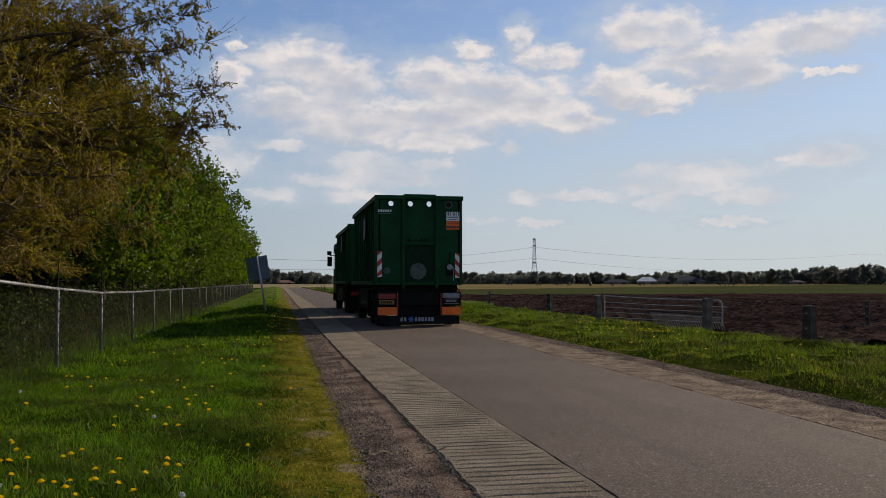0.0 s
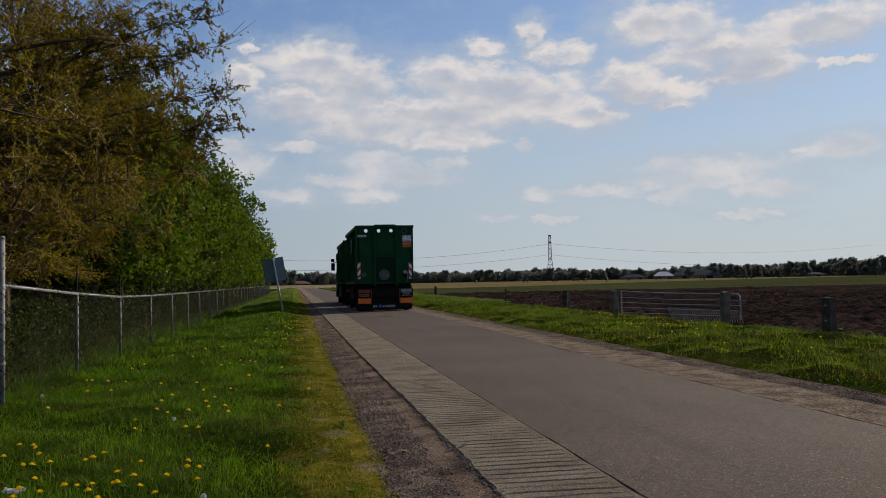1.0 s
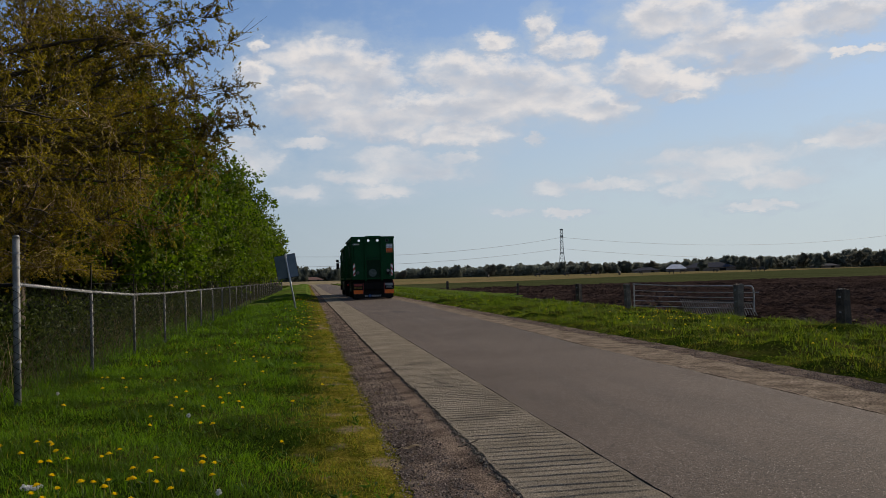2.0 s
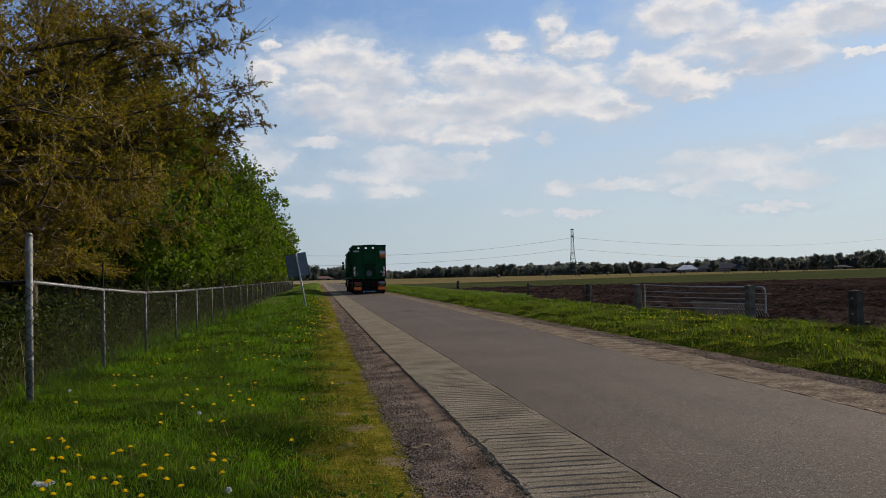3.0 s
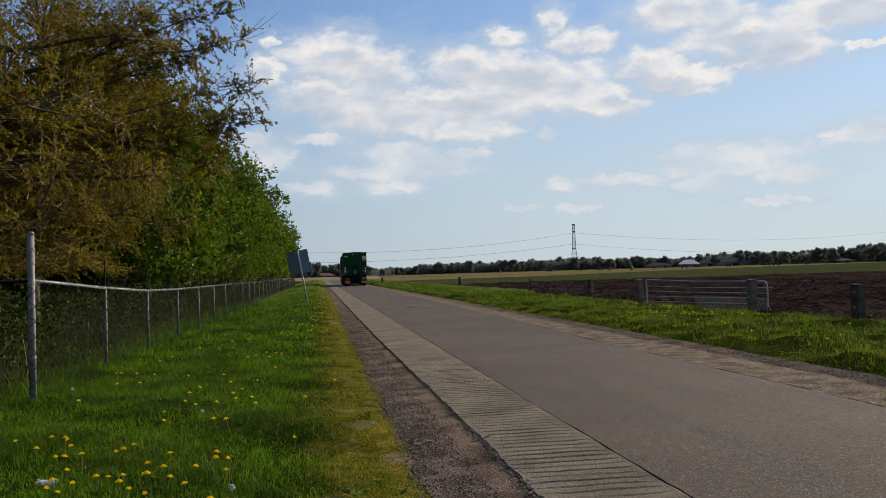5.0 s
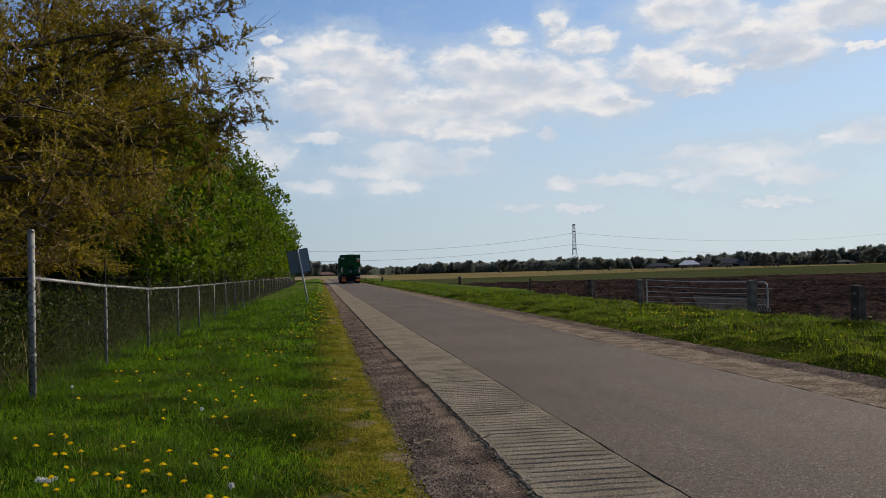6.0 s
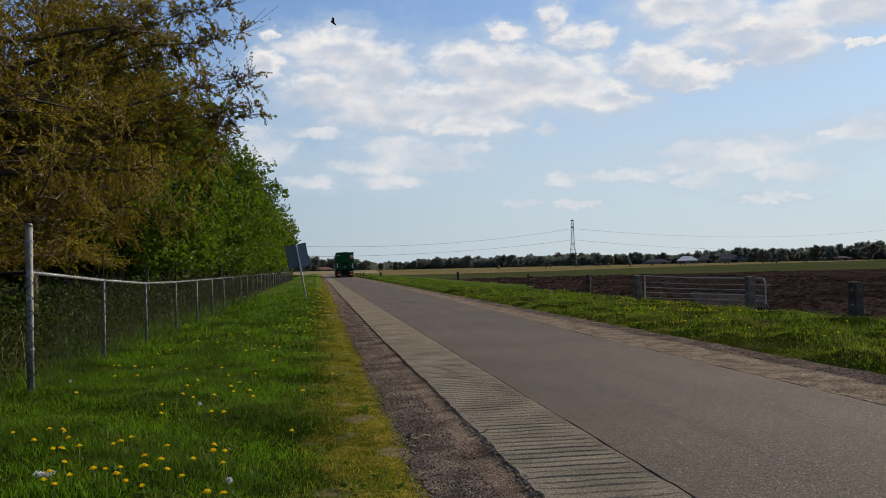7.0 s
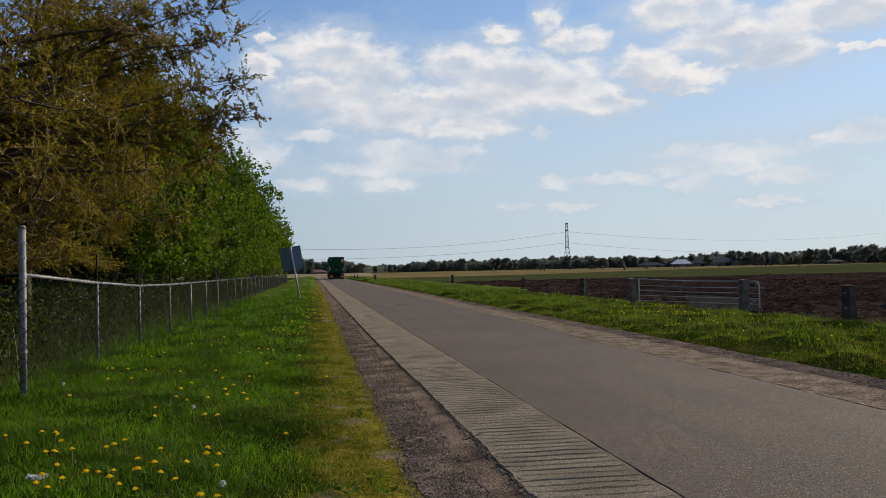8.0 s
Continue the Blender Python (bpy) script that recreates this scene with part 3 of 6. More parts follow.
def build_fields():
    rng = np.random.default_rng(5)
    # ploughed field: clods and furrows near, smoother far
    xs = np.concatenate([np.arange(FIELD_X, 34, 0.22), np.arange(34, 90, 1.2), [120, 200, 400, 900]])
    ys = np.concatenate([np.arange(16, 50, 0.22), np.arange(50, 86.1, 0.5)])

    def clods(x, y):
        edge = np.clip((x - FIELD_X) / 1.2, 0, 1)
        return -0.16 + edge * (0.17 + 0.05 * np.sin(x * 2.1 + 0.6 * wave(x, y, 0.7)) + 0.06 * rng.uniform(-1, 1, x.shape) + 0.05 * wave(x, y, 3.3, 2))
    tagged(np_part("field_ploughed", *grid(xs, ys, clods), MAT["plough"]), "dark brown ploughed field with clods", "field", kind="structure")
    crop = grid(np.array([12.0, 40, 120, 400, 1500]), np.array([86.0, 120, 200, 320, 500, 900]), lambda x, y: -0.03 + 0 * x)
    tagged(np_part("field_crop", *crop, MAT["crop"]), "flat green field of young crop", "field", kind="structure")
    bm = bmesh.new()
    bm.faces.new([bm.verts.new(p) for p in ((13, 148, 0), (40, 160, 0), (117, 245, 0), (274, 382, 0), (700, 760, 0), (1400, 1300, 0), (300, 1300, 0), (13, 1300, 0))])
    tagged(part("field_stubble", bm, MAT["stubble"]), "pale yellow stubble field", "field", kind="structure")
    bm = bmesh.new()
    lower, upper = [(x, ROAD_END, -0.1) for x in (-60, 17)], [(x, ROAD_END + 22, 0.8) for x in (17, -60)]
    shelf, foot = [(x, ROAD_END + 30, 0.8) for x in (-60, 17)], [(x, ROAD_END + 34, -0.3) for x in (17, -60)]
    a, b, c, d = ([bm.verts.new(p) for p in row] for row in (lower, upper, shelf, foot))
    bm.faces.new(a + b)
    bm.faces.new([b[1], b[0], c[1], c[0]])
    bm.faces.new([c[0], c[1], d[0], d[1]])
    bm.faces.new([a[1], a[0], d[1], d[0]])
    tagged(part("road_crossing_bank", bm, MAT["dry_bank"]), "pale raised road crossing at the lane's end", "road", kind="structure")


def build_far_verges():
    for nm, xs in (("verge_1", np.linspace(-3.6, GRAVEL_L - 0.05, 12)), ("verge_2", np.linspace(GRAVEL_R + 0.05, 12.5, 12))):
        ys = np.concatenate([np.arange(46, 110, 0.5), np.arange(110, ROAD_END, 4.0)])
        v, f = grid(xs, ys, lambda x, y: 0.05 + 0.2 * np.clip((y - 46) / 40, 0, 1) * np.exp(-((x + 1.0) / 1.2) ** 2) + 0.07 * wave(x, y, 1.6, 1) + 0.05 * wave(x, y, 4.0, 2) - 0.12 * np.clip((48 - y) / 2, 0, 1))
        near_edge = v[:, 0] - xs[0] if xs[0] > 0 else xs[-1] - v[:, 0]
        v[:, 2] -= 0.3 * np.clip(1 - near_edge / 0.5, 0, 1)  # dips to the gravel
        tagged(np_part(nm, v, f, MAT["far_grass"]), "uneven green grass verge further along the road", "verge", kind="structure")


build_far_verges()
build_ground()
build_road()
build_fields()

# ---- trees ----


def make_tree(name, seed, height, trunk_r, limbs, crown, radii, n_twigs, per_twig, leaf, bark, twig_mat, leaf_mat, label, category="tree", twig_r=0.009, trunk_lean=(0, 0), tags=True, side=6, reach=0.7, seg=4, extra=(), droop=-0.1, spread=0.8, facing=False, zmin=0.35, side_len=(0.22, 0.5)):
    """A tapered trunk with limbs, twigs to points of an uneven crown, and leaves along the twigs.
    crown: centre of the crown; radii: its half sizes; leaf: (length, width, spread)."""
    rng = np.random.default_rng(seed)
    base = new(name)
    zs = np.linspace(0, 1, 8)
    tp = np.stack([trunk_lean[0] * zs ** 1.5 + 0.12 * np.sin(zs * 5 + seed), trunk_lean[1] * zs ** 1.5 + 0.12 * np.cos(zs * 4 + seed), zs * height * 0.9 - 0.15], 1)
    tr = trunk_r * (1 - zs * 0.88)
    sets = [tubes(tp[None], tr[None], 8)]
    nodes, rads = [tp[3:]], [tr[3:]]
    c, rr = np.array(crown, float), np.array(radii, float)
    for k in range(limbs):
        h = rng.uniform(0.14, 0.8)
        a = 2.399 * k + rng.uniform(-0.4, 0.4)
        if facing:  # the light side bears most boughs
            a = radians(-120 + 240 * ((k * 0.618) % 1.0))
        start = np.array([np.interp(h, zs, tp[:, i]) for i in range(3)])
        end = c + rr * 0.86 * np.array([math.cos(a), math.sin(a), 0]) * rng.uniform(0.75, 1.05)
        end[2] = c[2] + rr[2] * np.clip((h - 0.42) * 2.1 + rng.uniform(-0.15, 0.3), -0.85, 0.85)
        end[:2] = c[:2] + (end[:2] - c[:2]) * math.sqrt(max(0.15, 1 - ((end[2] - c[2]) / rr[2]) ** 2))
        if k < len(extra):
            h = rng.uniform(0.35, 0.5)
            start, end = np.array([np.interp(h, zs, tp[:, i]) for i in range(3)]), np.array(extra[k])
        u = np.linspace(0, 1, 8)[:, None]
        mid = (start + end) / 2 + np.array([0, 0, 0.12 * height * rng.uniform(0.0, 0.8)]) + rng.normal(0, 0.18, 3)
        p = (1 - u) ** 2 * start + 2 * u * (1 - u) * mid + u ** 2 * end + rng.normal(0, 0.05, (8, 3)) * u
        r = trunk_r * (0.42 if k >= len(extra) else 0.36) * (1 - 0.93 * u[:, 0]) * rng.uniform(0.7, 1.1)
        sets.append(tubes(p[None], r[None], 5))
        nodes.append(p[2:])
        rads.append(r[2:])
    # bare shoots at the ends of the long boughs
    for p in nodes[1:1 + len(extra)]:
        u = np.linspace(0, 1, 4)[None, :, None]
        start = p[rng.integers(3, len(p), 9)]
        way = (p[-1] - p[-3]) / np.linalg.norm(p[-1] - p[-3]) + rng.normal(0, 0.38, (9, 3)) + np.array([0, 0, 0.18])
        shoot = start[:, None] + way[:, None] * rng.uniform(0.3, 0.62, (9, 1, 1)) * u + np.array([0, 0, 0.09]) * u ** 2
        sets.append(tubes(shoot, np.tile([0.0065, 0.005, 0.004, 0.0025], (9, 1)), 3))
    # side branches along every limb
    limb_nodes = nodes[1:]
    tips = []
    for i, p in enumerate(nodes):
        m = len(p)
        for b in range(side):
            k = rng.integers(0, m)
            out = p[k] - np.array([tp[:, 0].mean(), tp[:, 1].mean(), p[k][2]])
            out = out / (np.linalg.norm(out) + 0.1)
            way = out * 1.0 + rng.normal(0, 0.6, 3) + np.array([0, 0, 0.25])
            way /= np.linalg.norm(way)
            u = np.linspace(0, 1, 5)[:, None]
            L = rng.uniform(*side_len) * rr[0] * (0.45 if 0 < i <= len(extra) else 1.0)
            tips.append(p[k] + way * L * u + rng.normal(0, 0.06, (5, 3)) * u + np.array([0, 0, droop]) * L * u ** 2)
    tips = np.array(tips)
    tip_r = np.tile(np.linspace(trunk_r * 0.085, trunk_r * 0.02, 5), (len(tips), 1))
    sets.append(tubes(tips, tip_r, 3))
    nodes, rads = np.concatenate(nodes + [tips[:, 1:].reshape(-1, 3)]), np.concatenate(rads + [tip_r[:, 1:].ravel()])
    np_part("trunk", *join(*sets), bark, base, smooth=True)
    # points of the crown, more of them towards its skin, with bays and bulges
    d = rng.normal(0, 1, (n_twigs, 3))
    d /= np.linalg.norm(d, axis=1, keepdims=True)
    lump = 1 + 0.17 * np.sin(d[:, 0] * 5 + seed) * np.sin(d[:, 1] * 4 + 2 * seed) + 0.13 * np.sin(d[:, 2] * 7 + d[:, 0] * 4 + seed)
    q = c + rr * d * (lump * rng.uniform(0.25, 1.0, n_twigs) ** 0.45)[:, None]
    q[:, 2] = np.maximum(q[:, 2], zmin + rng.uniform(0, 0.6, n_twigs))
    # and as many round the side branches and long boughs themselves
    some = rng.uniform(0, 1, n_twigs) < 0.5
    pool = tips[:, 1:].reshape(-1, 3)
    q[some] = pool[rng.integers(0, len(pool), some.sum())] + rng.normal(0, 0.24, (some.sum(), 3))
    if extra:  # leafy sprays along the outer half of the long boughs
        boughs = np.array(limb_nodes[:len(extra)])
        m = int(n_twigs * 0.065)
        at = 2.2 + 2.8 * rng.uniform(0, 1, m) ** 0.8
        b, k = rng.integers(0, len(extra), m), np.minimum(at.astype(int), 4)
        w = (at - k)[:, None]
        q[:m] = boughs[b, k] * (1 - w) + boughs[b, k + 1] * w + rng.normal(0, 0.2, (m, 3))
    near = np.zeros(n_twigs, int)
    for i in range(0, n_twigs, 500):
        dd = np.linalg.norm(q[i:i + 500, None] - nodes[None], axis=2) + 0.4 * np.maximum(0, nodes[None, :, 2] - q[i:i + 500, None, 2])
        near[i:i + 500] = dd.argmin(1)
    s = nodes[near]
    gap = np.linalg.norm(q - s, axis=1, keepdims=True)
    q = s + (q - s) * np.minimum(1, reach * rng.uniform(0.6, 1.2, (n_twigs, 1)) / (gap + 1e-6)) + rng.normal(0, 0.03, (n_twigs, 3))
    K = seg + 1
    mid = s * 0.45 + q * 0.55 + rng.normal(0, 0.07, (n_twigs, 3)) + np.array([0, 0, 0.06])
    u = np.linspace(0, 1, K)[None, :, None]
    path = (1 - u) ** 2 * s[:, None] + 2 * u * (1 - u) * mid[:, None] + u ** 2 * q[:, None]
    rad = np.minimum(twig_r, rads[near])[:, None] * np.linspace(1, 0.3, K)[None]
    np_part("branchwork", *tubes(path, rad, 3), twig_mat, base, smooth=True)["kind"] = "stuff"
    t = rng.uniform(0.12, 1.03, (n_twigs, per_twig))
    i0 = np.clip((t * seg).astype(int), 0, seg - 1)
    w = (t * seg - i0)[..., None]
    rows = np.arange(n_twigs)[:, None]
    at = path[rows, i0] * (1 - w) + path[rows, i0 + 1] * w
    along = path[rows, i0 + 1] - path[rows, i0]
    along = along / (np.linalg.norm(along, axis=2, keepdims=True) + 1e-9)
    at = (at + rng.normal(0, leaf[2], at.shape)).reshape(-1, 3)
    np_part("crown", *leaf_quads(rng, at, along.reshape(-1, 3), leaf[0], leaf[1], spread), leaf_mat, base)["kind"] = "stuff"
    if tags:
        tagged(base, label, category)
    return base


REACHING = [(5.15, 0.8, 5.75), (5.2, 0.8, 4.95), (4.8, 0.8, 6.3), (5.15, 0.9, 4.3), (4.7, 0.7, 4.0), (4.2, 0.5, 6.6), (4.2, 0.2, 5.3), (4.6, 0.4, 3.5)]  # long boughs over the verge


def build_near_trees():
    """The bare-looking, just budding trees that hang over the fence."""
    lab = "tall roadside tree with brown twigs just coming into olive leaf"
    spec = [((-7.0, 9.5), 21, 11.5, (0.6, 0.3, 5.8), (4.6, 4.4, 5.4)), ((-6.6, 15.5), 22, 9.6, (0.95, 0.4, 4.1), (3.7, 4.2, 4.5)),
            ((-6.6, 21.5), 23, 10.0, (0.4, 0.0, 5.0), (3.7, 3.8, 4.6)), ((-10.5, 17.5), 24, 12.5, (0.0, 0.0, 6.6), (4.6, 5.0, 6.0))]
    for (x, y), seed, h, c, r in spec:
        t = make_tree("budding_tree", seed, h, 0.19, 26, c, r, 6900 if seed == 22 else (3800 if seed == 24 else 5200), 23, (0.050, 0.0125, 0.012), MAT["bark"], MAT["twig"], MAT["leaf_olive"], lab, side=12, reach=0.7, seg=2, twig_r=0.0062, droop=0.1, spread=0.38, facing=True, zmin=1.3, side_len=(0.14, 0.36),
                      extra=REACHING if seed == 22 else ())
        t.matrix_basis = pose(x, y, -0.1)
        tagged(t, group="budding trees along the fence")


def build_row_trees():
    lab = "bushy tree in fresh green leaf in a row along the fence"
    rng = np.random.default_rng(11)
    kinds = []
    for k in range(6):
        close = k < 3
        t = make_tree("leafy_tree", 40 + k, 8.0, 0.13, 14, (0.1, 0, 4.25), (3.05, 3.1, 4.4), 1600 if close else 700, 14 if close else 10, (0.12, 0.05, 0.05) if close else (0.21, 0.09, 0.10),
                      MAT["bark"], MAT["twig"], MAT["leaf_green"], lab, seg=2, reach=0.8, zmin=1.45)
        tagged(t, group="leafy trees in a row")
        kinds.append(t)
    used = set()
    n, y = 0, 26.0
    while y < 104:
        m = pose(-5.5 + rng.uniform(-0.3, 0.3), y, -0.1, 0, 0, rng.uniform(0, 360))
        k = n % 3 + (0 if y < 56 else 3)
        if k in used:
            copy_thing(kinds[k], m)
        else:
            kinds[k].matrix_basis = m
            used.add(k)
        n += 1
        y += rng.uniform(3.8, 4.8)
    back = []
    for k in range(2):
        t = make_tree("wood_tree", 60 + k, 9.5, 0.16, 12, (0, 0, 4.7), (3.6, 3.6, 4.6), 380, 9, (0.42, 0.16, 0.18), MAT["bark"], MAT["twig"], MAT["leaf_shaded"],
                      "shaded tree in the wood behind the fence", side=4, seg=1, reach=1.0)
        tagged(t, group="trees of the wood")
        back.append(t)
    n = 0
    for x, y0, y1, st in ((-11.5, 9, 112, 5.4), (-17.0, 10, 90, 7.0)):
        y = y0
        while y < y1:
            m = pose(x + rng.uniform(-0.8, 0.8), y, -0.1, 0, 0, rng.uniform(0, 360))
            if n < 2:
                back[n].matrix_basis = m
            else:
                copy_thing(back[n % 2], m)
            n += 1
            y += st * rng.uniform(0.85, 1.15)


def build_undergrowth():
    """Shrubs, dry stalks and litter under the trees behind the fence."""
    rng = np.random.default_rng(13)
    v, f = grid(np.array([-40.0, -20, -12, -8, -5, -3.7]), np.arange(4, 118, 2.0), lambda x, y: -0.045 + 0.0 * x)
    tagged(np_part("wood_floor", v, f, MAT["litter"]), "dark leaf litter under the trees", "ground", kind="structure")
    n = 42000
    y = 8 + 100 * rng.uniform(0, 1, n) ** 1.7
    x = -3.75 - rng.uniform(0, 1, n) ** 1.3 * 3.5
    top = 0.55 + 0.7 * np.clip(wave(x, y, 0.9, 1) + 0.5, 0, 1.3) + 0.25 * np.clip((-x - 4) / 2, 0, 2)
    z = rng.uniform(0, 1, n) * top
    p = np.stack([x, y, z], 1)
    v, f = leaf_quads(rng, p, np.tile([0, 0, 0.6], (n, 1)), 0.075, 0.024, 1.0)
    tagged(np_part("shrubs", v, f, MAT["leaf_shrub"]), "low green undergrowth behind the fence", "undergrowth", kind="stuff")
    n = 1000
    y = 8.5 + 26 * rng.uniform(0, 1, n) ** 1.5
    x = -3.3 - rng.uniform(0, 1, n) * 1.9
    b = np.stack([x, y, np.full(n, -0.08)], 1)
    h = rng.uniform(0.25, 0.9, n)[:, None]
    lean = rng.normal(0, 0.32, (n, 3)) * np.array([1, 1, 0]) * h
    path = np.stack([b, b + lean * 0.4 + np.array([0, 0, 0.6]) * h, b + lean * 1.1 + np.array([0, 0, 1]) * h], 1)
    v, f = tubes(path, np.tile([0.0035, 0.003, 0.0015], (n, 1)), 3)
    tagged(np_part("dry_stalks", v, f, MAT["straw"]), "dry straw-coloured stalks along the fence foot", "dry grass", kind="stuff")


# ---- fence ----
POSTS = [10.2, 13.55, 16.75, 20.2, 23.6, 26.95, 30.2]


def build_fence():
    ys = list(POSTS)
    while ys[-1] < 112:
        ys.append(ys[-1] + 3.32)
    fence = new("chain_link_fence")
    tagged(fence, "galvanised chain-link fence with a top rail and thin extension rods", "fence")
    rail = lambda y: float(np.interp(y, [10.2, 13.55, 16.75, 20.2, 200], [1.31, 1.18, 1.085, 1.06, 1.04]))
    x = FENCE_X
    for k, y in enumerate(ys):
        bm = bmesh.new()
        if k == 0:
            rod(bm, (x, y, -0.25), (x, y, 1.83), 0.038, 14)
            rod(bm, (x, y, 1.825), (x, y, 1.86), 0.043, 14, 0.03)
            part("end_post", bm, MAT["post_zinc"], fence, "thick galvanised end post with a cap", True)
            for z in (0.45, 0.9, 1.28, 1.5, 1.66):
                bm = rod(bmesh.new(), (x, y, z - 0.012), (x, y, z + 0.012), 0.043, 14)
                part("band", bm, MAT["zinc"], fence)
        else:
            rod(bm, (x, y, -0.25), (x, y, rail(y) - 0.01), 0.024, 10)
            part("post", bm, MAT["post_zinc"], fence, smooth=True)
            bm = rod(bmesh.new(), (x, y, rail(y)), (x + 0.005 * math.sin(k * 3), y, 1.53 + 0.06 * math.sin(k * 2.1)), 0.011, 6)
            part("extension_rod", bm, MAT["black_steel"], fence, "thin dark rod above the rail")
    for a, b in zip(ys, ys[1:]):
        bm = rod(bmesh.new(), (x, a, rail(a)), (x, b, rail(b)), 0.019, 8)
        part("top_rail", bm, MAT["zinc"], fence, smooth=True)
    # woven wires: two families of slanting wires, hung to the rail
    step, z0 = 0.075, -0.06
    y0, y1 = ys[0], ys[-1]
    ks = np.arange(int((y0 - 1.5) / step), int(y1 / step))
    sets = []
    for sgn in (1, -1):
        base = ks * step if sgn > 0 else ks * step + 1.5
        u = np.linspace(0, 1, 4)[None]
        top = np.interp(base, [10.2, 13.55, 16.75, 20.2, 200], [1.31, 1.18, 1.085, 1.06, 1.04])
        zz = z0 + (top[:, None] - z0 + 0.02) * u
        yy = base[:, None] + sgn * (zz - z0) * 0.95
        ok = (yy.min(1) >= y0) & (yy.max(1) <= y1)
        yy, zz = yy[ok], zz[ok]
        p = np.stack([np.full_like(yy, x + 0.028 + 0.003 * sgn), yy, zz], -1)
        sets.append(tubes(p, np.full(yy.shape, 0.0009), 3))
    np_part("wire_mesh", *join(*sets), MAT["wire"], fence, "fine woven diamond wire mesh")
    # the mesh's end wires twist round the nearest posts
    turn = np.linspace(0, 1, 130)
    for y, r, top in ((ys[0], 0.043, 1.30), (ys[1], 0.028, 1.16), (ys[2], 0.028, 1.07), (ys[3], 0.028, 1.05)):
        for sgn in (1, -1):
            a = sgn * turn * 2 * np.pi * (top / 0.17)
            p = np.stack([x + r * np.cos(a), y + r * np.sin(a), turn * top], -1)
            np_part("wire_wrap", *tubes(p[None], np.full((1, 130), 0.0035), 3), MAT["black_steel"], fence, "dark mesh wire wound round a post")
    sets = []
    # knuckles over the rail
    kn = np.arange(y0 + 0.03, min(y1, 60), step)
    top = np.interp(kn, [10.2, 13.55, 16.75, 20.2, 200], [1.31, 1.18, 1.085, 1.06, 1.04])
    p = np.stack([np.stack([np.full_like(kn, x + 0.03), kn - 0.012, top - 0.02], -1), np.stack([np.full_like(kn, x + 0.012), kn, top + 0.024], -1),
                  np.stack([np.full_like(kn, x - 0.022), kn + 0.012, top + 0.012], -1)], 1)
    sets.append(tubes(p, np.full((len(kn), 3), 0.0035), 3))
    np_part("knuckle_edge", *join(*sets), MAT["zinc"], fence, "bent wire ends over the rail")["kind"] = "stuff"
    for z in (1.30, 1.46):
        pts = [np.array([(x, y, z + 0.02 * math.sin(y * 3)) for y in ys[1:]])]
        np_part("strand", *tubes(np.array(pts), np.full((1, len(ys) - 1), 0.0022), 3), MAT["black_steel"], fence)
    # the side run that leaves the end post
    side = new("chain_link_fence_return")
    tagged(side, "chain-link fence run turning away at the end post", "fence")
    for k in range(1, 5):
        px, py = x - 2.6 * k, ys[0] + 0.25 * k
        part("post", rod(bmesh.new(), (px, py, -0.25), (px, py, 1.3), 0.024, 10), MAT["post_zinc"], side, smooth=True)
    bm = rod(bmesh.new(), (x, ys[0], 1.305), (x - 10.4, ys[0] + 1.0, 1.29), 0.02, 8)
    part("top_rail", bm, MAT["black_steel"], side, smooth=True)
    ks = np.arange(-24, 170) * step
    sets = []
    for sgn in (1, -1):
        u = np.linspace(0, 1, 3)[None]
        along = ks[:, None] + sgn * u * 1.3 + (1.3 if sgn < 0 else 0)
        ok = (along.min(1) >= 0) & (along.max(1) <= 10.4)
        along = along[ok]
        p = np.stack([x - along, ys[0] + along * 0.096 + 0.026, np.broadcast_to(-0.06 + 1.36 * u, along.shape)], -1)
        sets.append(tubes(p, np.full(along.shape, 0.0009), 3))
    np_part("wire_mesh", *join(*sets), MAT["black_steel"], side)


# ---- sign, posts and gate ----


def build_sign():
    s = new("traffic_sign")
    tagged(s, "leaning traffic sign with two grey-blue panel backs, pale pole", "traffic sign")
    part("pole", rod(bmesh.new(), (0, 0, -0.3), (0, 0, 2.37), 0.036, 12), MAT["sign_pole"], s, smooth=True)
    part("cap", rod(bmesh.new(), (0, 0, 2.37), (0, 0, 2.39), 0.04, 12, 0.02), MAT["black_steel"], s)
    for x0, x1, turn, z0 in ((-0.45, -0.03, -12, 1.42), (0.03, 0.41, 14, 1.42)):
        m = pose(0, 0.05, 0, 0, 0, turn)
        p = part("panel", box(bmesh.new(), x0, x1, -0.004, 0.004, z0, z0 + 0.93, 0.003, m), MAT["sign_back"], s, "flat grey-blue metal panel back")
        for za in (z0 - 0.012, z0 + 0.92):
            part("rim", box(bmesh.new(), x0, x1, -0.012, 0.012, za, za + 0.012, 0.0, m), MAT["black_steel"], p)
        xe = x0 if x0 < 0 else x1
        part("rim", box(bmesh.new(), xe - 0.006, xe + 0.006, -0.012, 0.012, z0, z0 + 0.92, 0.0, m), MAT["black_steel"], p)
        for z in (z0 + 0.22, z0 + 0.68):
            part("bracket", box(bmesh.new(), min(x0, x1) * 0.6 if x0 < 0 else 0.0, 0.0 if x0 < 0 else x1 * 0.6, -0.02, -0.006, z, z + 0.035, 0.0, m), MAT["sign_back"], p)
    s.matrix_basis = pose(-0.45, 34.9, -0.02, 2, -10.0, 8)


